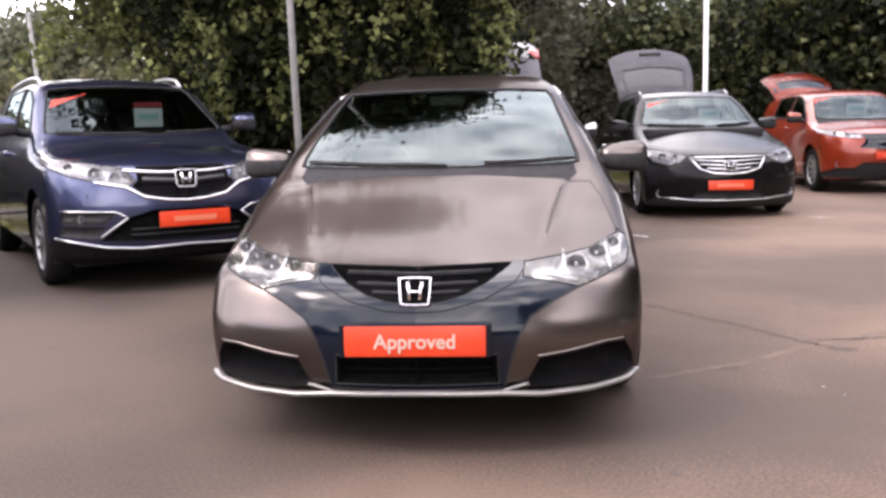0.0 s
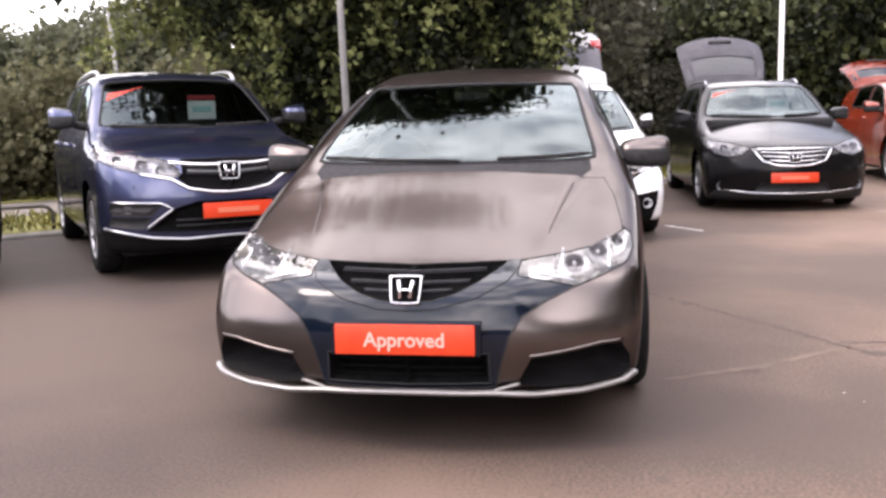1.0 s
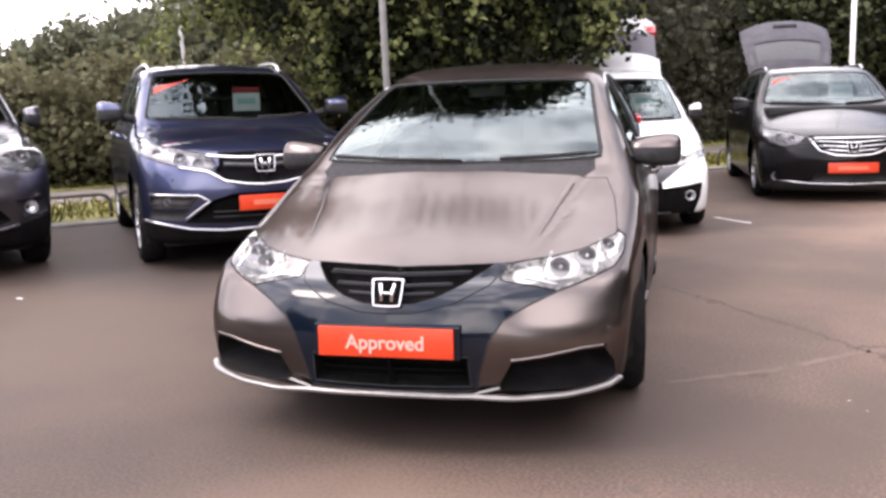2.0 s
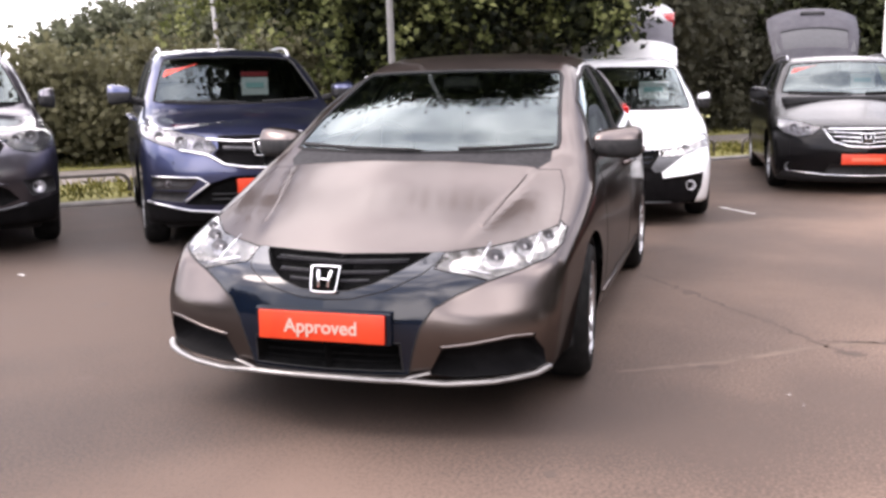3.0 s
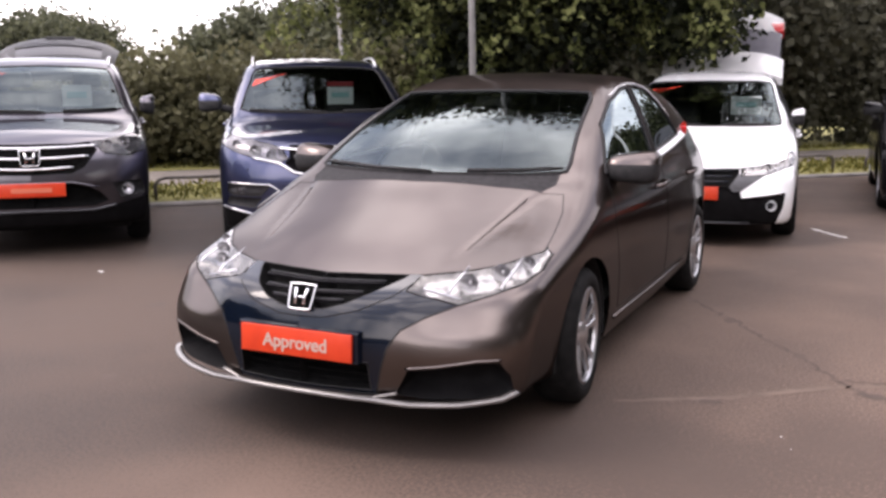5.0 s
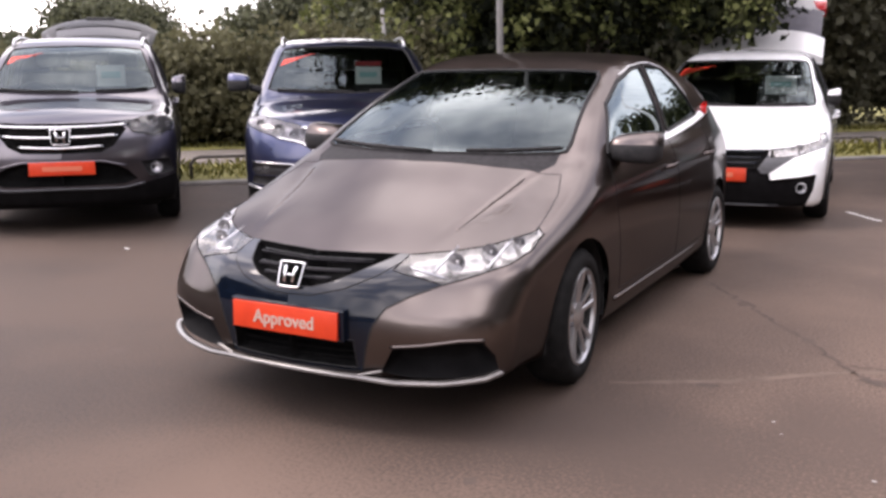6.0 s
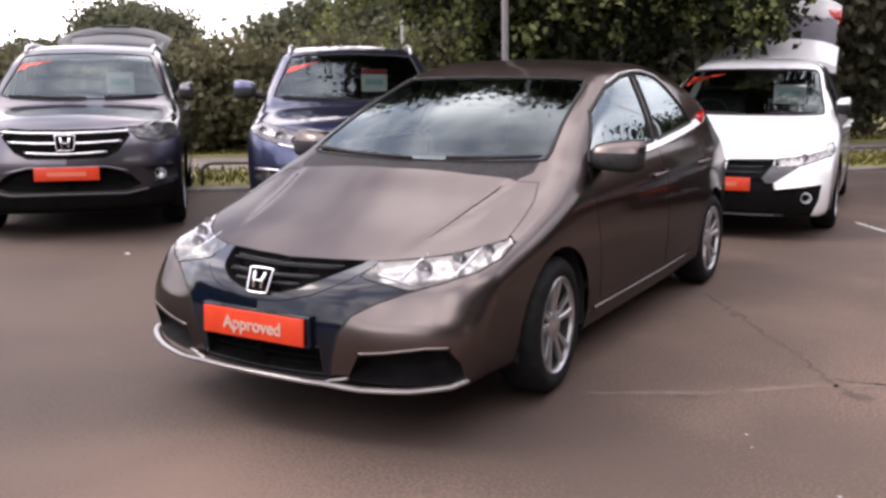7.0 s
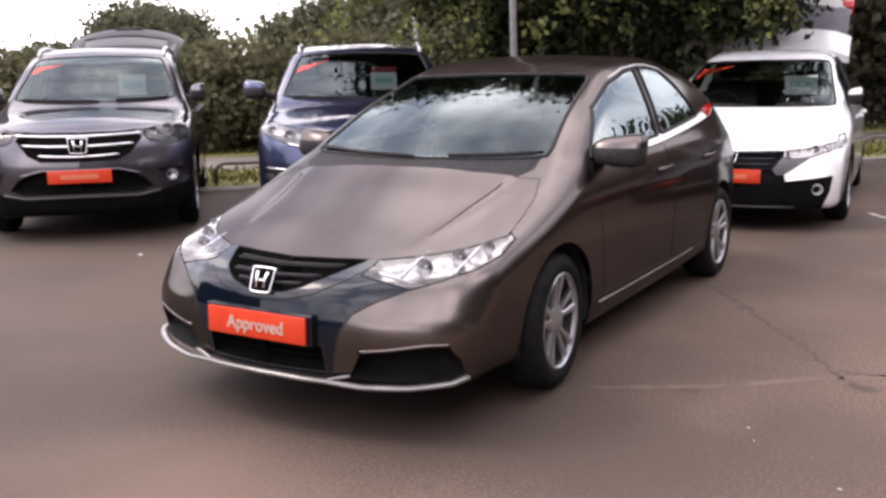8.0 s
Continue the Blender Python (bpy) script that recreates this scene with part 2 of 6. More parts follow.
# ---- car bodies ----
def body_field(c):
    """The closed skin of a car as a function of place: below zero inside. x to the side, y from the nose to the tail, z up."""
    top, crown, bend = curve(c["top"]), curve(c["crown"]), curve(c["bend"])
    nose, plan, flank, waist = curve(c["nose"]), curve(c["plan"]), curve(c["flank"]), curve(c["waist"])
    tail, length, low = curve(c["tail"]), c["length"], curve(c["low"])

    def field(x, y, z):
        x = np.abs(x)
        ye = y - bend(y) * x * x
        f_top = z - (top(ye) - crown(y) * (x / 0.82) ** 2)
        if "crease" in c:
            (xa, ya), (xb, yb) = c["crease"]
            off = x - (xa + (xb - xa) * (y - ya) / (yb - ya))
            fade = np.clip((y - ya + 0.25) / 0.5, 0, 1) * np.clip((yb + 0.15 - y) / 0.2, 0, 1)
            f_top = f_top + 0.013 * fade / (1 + np.exp(-off / 0.005)) * np.exp(-np.maximum(off, 0) / 0.10)
        front = nose(z)
        if "cheek" in c:
            out = np.clip((x - 0.36) / 0.2, 0, 1)
            front = front + (curve(c["cheek"])(z) - front) * out * out * (3 - 2 * out)
        f_nose = front + plan(x) - y
        swell = sum(0.016 * np.exp(-((y - w) ** 2 + (z - 0.42) ** 2) / 0.13) for w in c["axles"])
        f_side = x - (flank(z) * waist(y) + swell)
        f_tail = y - (length - tail(z) - 0.16 * (x / 0.8) ** 2.5)
        f = smax(f_top, f_side, c.get("round", 0.09))
        f = smax(f, f_nose, c.get("nose_round", 0.05))
        f = smax(f, f_tail, 0.08)
        return smax(f, low(y) - z, 0.05)
    return field


def half_shell(c, fine=1.0):
    """The half of the skin with x >= 0, as a bmesh."""
    field, length, zc = body_field(c), c["length"], c.get("core", 0.58)
    y0, y1 = c.get("core_y", 0.95), length - 0.85
    cap_a, cap_b = int(70 * fine), int(30 * fine)
    rows = [("front", p) for p in np.linspace(90, 0, cap_a, endpoint=False)]
    rows += [("mid", y) for y in np.linspace(y0, y1, int((y1 - y0) / 0.024 * fine))]
    rows += [("rear", p) for p in np.linspace(0, 90, cap_b + 1)[1:]]
    th = np.linspace(0, math.pi, int(120 * fine))
    o, d = [], []
    for kind, v in rows:
        p = radians(v) if kind != "mid" else 0.0
        oy = {"front": y0, "mid": v, "rear": y1}[kind]
        sy = {"front": -math.sin(p), "mid": 0.0, "rear": math.sin(p)}[kind]
        for t in th:
            o.append((0, oy, zc))
            d.append((math.cos(p) * math.sin(t), sy, math.cos(p) * math.cos(t)))
    o, d = np.array(o), np.array(d)
    lo, hi = np.zeros(len(o)), np.full(len(o), 4.0)
    for _ in range(34):
        mid = (lo + hi) / 2
        q = o + d * mid[:, None]
        out = field(q[:, 0], q[:, 1], q[:, 2]) > 0
        hi, lo = np.where(out, mid, hi), np.where(out, lo, mid)
    q = o + d * ((lo + hi) / 2)[:, None]
    bm = bmesh.new()
    n = len(th)
    grid = [[bm.verts.new((max(0.0, q[r * n + k][0]) if 0 < k < n - 1 else 0.0, q[r * n + k][1], q[r * n + k][2])) for k in range(n)] for r in range(len(rows))]
    for r in range(len(rows) - 1):
        for k in range(n - 1):
            bm.faces.new((grid[r][k], grid[r][k + 1], grid[r + 1][k + 1], grid[r + 1][k]))
    bmesh.ops.remove_doubles(bm, verts=bm.verts, dist=1e-5)
    bmesh.ops.recalc_face_normals(bm, faces=bm.faces)
    mid_face = max(bm.faces, key=lambda f: f.calc_center_median().z)
    if mid_face.normal.z < 0:
        bmesh.ops.reverse_faces(bm, faces=bm.faces)
    for f in bm.faces:
        f.smooth = True
    return bm


AXES = {"front": (0, 2), "side": (1, 2), "top": (0, 1)}


def inside(p, poly):
    x, y = p
    hit = False
    for (ax, ay), (bx, by) in zip(poly, poly[1:] + poly[:1]):
        if (ay > y) != (by > y) and x < (bx - ax) * (y - ay) / (by - ay) + ax:
            hit = not hit
    return hit


def rounded(poly, n=5):
    """A closed outline through the points, smoothed."""
    out, k = [], len(poly)
    for i in range(k):
        p0, p1, p2, p3 = (np.array(poly[(i + j) % k], float) for j in (-1, 0, 1, 2))
        for t in np.linspace(0, 1, n, endpoint=False):
            out.append(tuple(0.5 * (2 * p1 + (p2 - p0) * t + (2 * p0 - 5 * p1 + 4 * p2 - p3) * t * t + (3 * p1 - p0 - 3 * p2 + p3) * t ** 3)))
    return out


def cut(bm, poly, axis, keep, take=True):
    """Cuts an outline, drawn in a view along an axis, out of the skin. Returns the piece as a bmesh of its own."""
    i, j = AXES[axis]
    u0, u1 = min(p[0] for p in poly) - 0.06, max(p[0] for p in poly) + 0.06
    v0, v1 = min(p[1] for p in poly) - 0.06, max(p[1] for p in poly) + 0.06
    near = set()
    for f in bm.faces:
        c = f.calc_center_median()
        if u0 < c[i] < u1 and v0 < c[j] < v1 and keep(c, f.normal):
            near.add(f)
    for a, b in zip(poly, poly[1:] + poly[:1]):
        la, lb, ha, hb = min(a[0], b[0]), min(a[1], b[1]), max(a[0], b[0]), max(a[1], b[1])
        some = []
        for f in near:
            us, vs = [v.co[i] for v in f.verts], [v.co[j] for v in f.verts]
            if min(us) <= ha + 1e-5 and max(us) >= la - 1e-5 and min(vs) <= hb + 1e-5 and max(vs) >= lb - 1e-5:
                some.append(f)
        if not some:
            continue
        co, no = Vector((0, 0, 0)), Vector((0, 0, 0))
        co[i], co[j] = a
        no[i], no[j] = b[1] - a[1], a[0] - b[0]
        if no.length < 1e-7:
            continue
        geom = set(some)
        for f in some:
            geom.update(f.edges)
            geom.update(f.verts)
        r = bmesh.ops.bisect_plane(bm, geom=list(geom), plane_co=co, plane_no=no.normalized(), dist=2e-5)
        near.update(g for g in r["geom"] if isinstance(g, bmesh.types.BMFace))
        near = {f for f in near if f.is_valid}
    got = [f for f in near if inside((f.calc_center_median()[i], f.calc_center_median()[j]), poly) and keep(f.calc_center_median(), f.normal)]
    out = bmesh.new()
    made = {}
    for f in got:
        vs = []
        for v in f.verts:
            if v not in made:
                made[v] = out.verts.new(v.co)
                made[v].normal = v.normal
            vs.append(made[v])
        out.faces.new(vs).smooth = True
    if take:
        bmesh.ops.delete(bm, geom=got, context="FACES")
    return out


def flipped(bm):
    """The mirror image on the other side of the car."""
    b2 = bm.copy()
    for v in b2.verts:
        v.co.x = -v.co.x
    bmesh.ops.reverse_faces(b2, faces=b2.faces)
    return b2


def both(bm):
    """The piece joined with its mirror image."""
    b2 = flipped(bm)
    me = bpy.data.meshes.new("half")
    b2.to_mesh(me)
    b2.free()
    bm.from_mesh(me)
    bpy.data.meshes.remove(me)
    bmesh.ops.remove_doubles(bm, verts=[v for v in bm.verts if abs(v.co.x) < 1e-4], dist=1e-4)
    return bm


def pushed(bm, depth, hem=0.0):
    """A copy moved along its normals; with a hem, only away from its border."""
    b2 = bm.copy()
    b2.normal_update()
    edge = [v.co.copy() for v in b2.verts if v.is_boundary]
    for v, n in [(v, v.normal.copy()) for v in b2.verts]:
        s = 1.0
        if hem:
            near = min((v.co - e).length for e in edge)
            s = min(1.0, near / hem)
        v.co += n * depth * s
    return b2


def border(bm, r, lift=0.0, skip=lambda a, b: False):
    """A thin bar along the border of a piece."""
    out = bmesh.new()
    bm.normal_update()
    for e in bm.edges:
        if not e.is_boundary or skip(e.verts[0].co, e.verts[1].co):
            continue
        a, b = (v.co + v.normal * lift for v in e.verts)
        d = b - a
        if d.length < 1e-5:
            continue
        d.normalize()
        n = (e.verts[0].normal + e.verts[1].normal).normalized()
        s = d.cross(n)
        ring = []
        for p, q in ((a, -1), (b, 1)):
            p = p + d * r * 0.4 * q
            ring.append([out.verts.new(p + v) for v in (s * r, n * r * 0.8, -s * r, -n * r)])
        for k in range(4):
            out.faces.new((ring[0][k], ring[0][(k + 1) % 4], ring[1][(k + 1) % 4], ring[1][k])).smooth = True
    return out


def centreline(p):
    return abs(p.x) < 1e-3


def on_middle(a, b):
    return centreline(a) and centreline(b)


def wheel(car, x, y, r, rim_r, spokes, turn, width=0.2, rim_mat=None, drop=0.0, steer=0.0, paired=False):
    """A wheel whose outer face looks along +x (or -x for the other side)."""
    side = 1 if x > 0 else -1
    hub = new("wheel")
    hub.parent, hub.location, hub.rotation_euler = car, (x, y, r - drop), (0, 0, radians(steer))
    m = Matrix.Diagonal((side, 1, 1, 1))
    w = width / 2
    bm = lathe(bmesh.new(), [(-w, rim_r), (-w, r - 0.03), (-w + 0.03, r - 0.004), (-0.03, r), (0.03, r), (w - 0.03, r - 0.004), (w - 0.003, r - 0.03), (w, r - 0.06), (w - 0.004, rim_r + 0.008), (w - 0.012, rim_r)], 56, m)
    bmesh.ops.recalc_face_normals(bm, faces=bm.faces)
    part("tyre", smooth(bm, 50), RUBBER, hub)
    bm = lathe(bmesh.new(), [(w - 0.025, rim_r - 0.017), (-w + 0.02, rim_r - 0.03)], 56, m)
    part("barrel", smooth(bm, 50), BARREL, hub, "inner barrel of the wheel, painted dark as in shade")
    bm = lathe(bmesh.new(), [(w - 0.008, rim_r + 0.002), (w - 0.004, rim_r - 0.006), (w - 0.012, rim_r - 0.014), (w - 0.026, rim_r - 0.016)], 56, m)
    for k in range(spokes):
        a = 2 * math.pi * (k + turn) / spokes
        if paired:
            a = 2 * math.pi * (k // 2 + turn) / (spokes // 2) + (0.21 if k % 2 else -0.21)
        ca, sa = math.cos(a), math.sin(a)
        ring = []
        for rr, ww, xx, tt in ((0.045, 0.034, w - 0.030, 0.022), (rim_r * 0.55, 0.026, w - 0.022, 0.02), (rim_r - 0.012, 0.036, w - 0.012, 0.02)):
            ring.append([bm.verts.new(m @ Vector((xx - dx, rr * ca - s * ww * sa, rr * sa + s * ww * ca))) for dx, s in ((tt, -0.55), (0.004, -0.5), (0, -0.32), (0, 0.32), (0.004, 0.5), (tt, 0.55))])
        for p, q in zip(ring, ring[1:]):
            for i in range(5):
                bm.faces.new((p[i], p[i + 1], q[i + 1], q[i]))
    lathe(bm, [(w - 0.05, 0.075), (w - 0.028, 0.07), (w - 0.018, 0.045), (w - 0.010, 0.03), (w - 0.010, 0.001)], 28, m)
    bmesh.ops.recalc_face_normals(bm, faces=bm.faces)
    part("rim", smooth(bm, 35), rim_mat or ALLOY, hub)
    bm = lathe(bmesh.new(), [(w - 0.075, 0.001), (w - 0.075, 0.14), (w - 0.09, 0.142)], 32, m)
    part("brake_disc", smooth(bm, 30), GREY_PLASTIC, hub)
    bm = lathe(bmesh.new(), [(-w + 0.03, 0.001), (-w + 0.03, rim_r - 0.02)], 32, m)
    part("wheel_back", bm, MATT_BLACK, hub)
    return hub


def badge(car, x, y, z, w, h, lean):
    """A chrome frame with two leaning bars and a cross bar."""
    bm = bmesh.new()
    m = pose(x, y, z, -lean)
    pts = rounded([(-w * 0.44, h / 2), (w * 0.44, h / 2), (w / 2, h * 0.38), (w * 0.45, -h * 0.36), (w * 0.36, -h / 2), (-w * 0.36, -h / 2), (-w * 0.45, -h * 0.36), (-w / 2, h * 0.38)], 3)
    ring = [m @ Vector((p[0], 0, p[1])) for p in pts]
    tube(bm, ring + ring[:1], w * 0.042, 6, False)
    for s in (-1, 1):
        tube(bm, [m @ Vector((s * w * 0.235, -0.004, h * 0.33)), m @ Vector((s * w * 0.185, -0.008, 0)), m @ Vector((s * w * 0.165, -0.004, -h * 0.33))], [w * 0.085, w * 0.062, w * 0.07], 6)
    tube(bm, [m @ Vector((-w * 0.18, -0.007, -h * 0.03)), m @ Vector((w * 0.18, -0.007, -h * 0.03))], w * 0.045, 6)
    ob = part("emblem", smooth(bm, 60), CHROME, car, "chrome emblem")
    bm = bmesh.new()
    bm.faces.new([bm.verts.new(m @ Vector((p[0] * 0.97, 0.006, p[1] * 0.97))) for p in pts])
    part("emblem_back", bm, INTAKE, ob)
    return ob


def plate(car, y, z, lean, text="", w=0.50, h=0.107, x=0.0):
    bm = bmesh.new()
    box(bm, -w / 2, w / 2, -0.006, 0.006, -h / 2, h / 2, 0.004)
    bmesh.ops.transform(bm, matrix=pose(x, y, z, -lean), verts=bm.verts)
    ob = part("registration_board", smooth(bm, 30), PLATE_RED, car, "orange-red dealer board")
    if text:
        fc = bpy.data.curves.new("lettering", "FONT")
        fc.body, fc.size, fc.align_x, fc.align_y, fc.extrude = text, 0.072, "CENTER", "CENTER", 0.0012
        fc.offset = 0.0011
        t = new("lettering", fc)
        t.matrix_basis = pose(x, y, z, -lean) @ pose(0.0, -0.0075, -0.002, 90)
        bpy.context.view_layer.update()
        me = bpy.data.meshes.new_from_object(t.evaluated_get(bpy.context.evaluated_depsgraph_get()))
        me.transform(t.matrix_basis)
        bpy.data.objects.remove(t)
        me.materials.clear()
        me.materials.append(PLATE_TEXT)
        lt = new("lettering", me)
        lt.parent = ob
        tagged(lt, "pale raised word Approved")
    else:
        bm = bmesh.new()
        box(bm, -w * 0.3, w * 0.3, -0.0085, -0.005, -h * 0.18, h * 0.16)
        bmesh.ops.transform(bm, matrix=pose(x, y, z, -lean), verts=bm.verts)
        part("lettering", bm, FAINT_TEXT, ob, "faint unreadable lettering")
    return ob


def seats(car, y_front, z, w=0.36, back=0.62, cover=None):
    """Two front seats and a rear bench with head restraints."""
    for x, y, ww in ((-w, y_front, 0.25), (w, y_front, 0.25), (0.0, y_front + 0.86, 0.62)):
        s = new("seat")
        s.parent = car
        bm = box(bmesh.new(), x - ww, x + ww, y - 0.32, y + 0.16, z - 0.1, z + 0.08, 0.05)
        part("cushion", smooth(bm), FABRIC, s)
        bm = box(bmesh.new(), -ww, ww, -0.06, 0.07, 0.0, back, 0.05, pose(x, y + 0.16, z + 0.05, -20))
        part("backrest", smooth(bm), FABRIC, s)
        for hx in ((x,) if ww < 0.4 else (x - 0.36, x + 0.36)):
            bm = box(bmesh.new(), -0.13, 0.13, -0.05, 0.05, back + 0.05, back + 0.22, 0.04, pose(hx, y + 0.16, z + 0.05, -20))
            part("head_restraint", smooth(bm), cover if cover and ww < 0.4 else FABRIC, s, "orange-red head restraint cover" if cover and ww < 0.4 else "")


def mirror_unit(car, x, y, z, mat, s, size=1.0, wide=1.0):
    """A door mirror: a painted housing on a short black foot."""
    unit = new("door_mirror")
    unit.parent = car
    bm = bmesh.new()
    bmesh.ops.create_uvsphere(bm, u_segments=28, v_segments=16, radius=1)
    for v in bm.verts:
        p = v.co
        q = Vector([math.copysign(abs(k) ** 0.48, k) for k in p])
        v.co = Vector((q.x * 0.125 * wide, q.y * 0.055 if q.y > 0 else q.y * 0.10 * (1 - 0.25 * q.x), q.z * (0.078 + 0.012 * q.x))) * size
        v.co.z += 0.02 * v.co.x
        v.co.y += 0.10 * abs(v.co.x) + 0.45 * max(0.0, v.co.z)
    bmesh.ops.transform(bm, matrix=Matrix.Translation((s * x, y, z)) @ Matrix.Diagonal((s, 1, 1, 1)), verts=bm.verts)
    if s < 0:
        bmesh.ops.reverse_faces(bm, faces=bm.faces)
    low = bm.copy()
    bmesh.ops.bisect_plane(bm, geom=bm.verts[:] + bm.edges[:] + bm.faces[:], plane_co=(0, 0, z + 0.02 * size), plane_no=(0, 0, 1), clear_inner=True)
    bmesh.ops.bisect_plane(low, geom=low.verts[:] + low.edges[:] + low.faces[:], plane_co=(0, 0, z + 0.02 * size), plane_no=(0, 0, 1), clear_outer=True)
    part("housing", smooth(bm), mat, unit)
    part("base", smooth(low), MATT_BLACK, unit)
    bm = tube(bmesh.new(), [(s * (x - 0.22 * size), y + 0.06, z - 0.075), (s * (x - 0.1), y + 0.03, z - 0.05)], [0.03, 0.034], 8)
    part("foot", smooth(bm, 60), MATT_BLACK, unit)
    bm = box(bmesh.new(), s * x - 0.10 * size * wide, s * x + 0.10 * size * wide, y + 0.062, y + 0.07, z - 0.06, z + 0.06, 0.003)
    part("mirror_glass", bm, CHROME, unit)


def wiper(car, pts):
    bm = tube(bmesh.new(), pts, [0.011] * (len(pts) - 1) + [0.006], 6)
    return part("wiper", smooth(bm), MATT_BLACK, car)


def open_tailgate(car, c, mat, hinge_y, hinge_z, w, drop, up, bulge=0.1, lamp=None, glass=0.5, inner=None, spoiler=0.0, skin=None, pane=None, frame_cols=2):
    """A raised tailgate, hinged at the roof's rear edge and lifted by up degrees."""
    gate = new("tailgate")
    gate.parent = car
    gate.location = (0, hinge_y, hinge_z)
    gate.rotation_euler = (radians(up), 0, 0)
    n, k = 18, 16
    for name, m0, s0, s1, off in (("outer_skin", skin or mat, 0.0, 1.0, 0.0), ("inner_lining", inner or GREY_PLASTIC, 0.03, 0.97, -0.06)):
        bm = bmesh.new()
        grid = []
        for a in range(n + 1):
            s = s0 + (s1 - s0) * a / n
            row = []
            for b in range(k + 1):
                u = -1 + 2 * b / k
                ww = w * (0.86 + 0.14 * math.sin(math.pi * min(1, s * 1.2) / 2)) * (1 if off == 0 else 0.95)
                crv = bulge * (1 - u * u) * (0.4 + 0.6 * s) + off + 0.16 * math.sin(math.pi * s) * bulge / 0.1 * 0.5
                edge = 0.05 * (abs(u) ** 6)
                row.append(bm.verts.new((u * ww, crv - edge, -s * drop + 0.06 * u * u * s)))
            grid.append(row)
        for a in range(n):
            for b in range(k):
                if name == "outer_skin" and 0.2 < (a + 0.5) / n < glass and abs(b + 0.5 - k / 2) < k / 2 - frame_cols:
                    continue
                bm.faces.new((grid[a][b], grid[a][b + 1], grid[a + 1][b + 1], grid[a + 1][b]))
        bmesh.ops.solidify(bm, geom=bm.faces[:], thickness=0.012)
        bmesh.ops.recalc_face_normals(bm, faces=bm.faces)
        part(name, smooth(bm, 40), m0, gate)
    bm = bmesh.new()
    rows = []
    for a in range(7):
        s = 0.19 + (glass - 0.17) * a / 6
        rows.append([bm.verts.new((u * w * (0.86 if frame_cols else 0.98), bulge * (1 - u * u) * (0.4 + 0.6 * s) + 0.16 * math.sin(math.pi * s) * bulge / 0.1 * 0.5 - 0.012, -s * drop + 0.06 * u * u * s)) for u in np.linspace(-1, 1, 11)])
    for p, q in zip(rows, rows[1:]):
        for i in range(10):
            bm.faces.new((p[i], p[i + 1], q[i + 1], q[i]))
    bmesh.ops.recalc_face_normals(bm, faces=bm.faces)
    part("rear_window", smooth(bm), pane or GLOSS_BLACK, gate, "dark rear window of the tailgate")
    if spoiler:
        bm = bmesh.new()
        rows = []
        for u in np.linspace(-1, 1, 19):
            k = 1 - 0.45 * abs(u) ** 5
            rows.append([bm.verts.new((u * w * 1.04, y * k - 0.06 * u * u, z)) for y, z in ((0, 0.05), (spoiler * 0.92, 0.04), (spoiler, 0.01), (spoiler * 0.98, -drop * 0.24), (0, -drop * 0.24))])
        for a, b in zip(rows, rows[1:]):
            for i in range(5):
                bm.faces.new((a[i], b[i], b[(i + 1) % 5], a[(i + 1) % 5]))
        bm.faces.new(rows[0])
        bm.faces.new(rows[-1])
        bmesh.ops.recalc_face_normals(bm, faces=bm.faces)
        part("spoiler", smooth(bm, 40), mat, gate)
    bm = bmesh.new()
    box(bm, -0.17, 0.17, 0.05, 0.15, -drop * 0.88, -drop * 0.83, 0.01)
    part("pull_handle", bm, MATT_BLACK, gate)
    if lamp:
        for s in (-1, 1):
            bm = box(bmesh.new(), s * w * 0.3, s * w * 1.02, -0.05, 0.07, -drop * lamp[1], -drop * lamp[0], 0.02)
            part("tail_lamp", smooth(bm, 40), RED_LENS, gate)
    for s in (-1, 1):
        bm = tube(bmesh.new(), [(s * w * 0.86, -0.03, -0.45 * drop), (s * w * 0.84, -0.62, -0.58)], [0.011, 0.008], 8)
        part("gas_strut", smooth(bm, 50), MATT_BLACK, gate)
    return gate


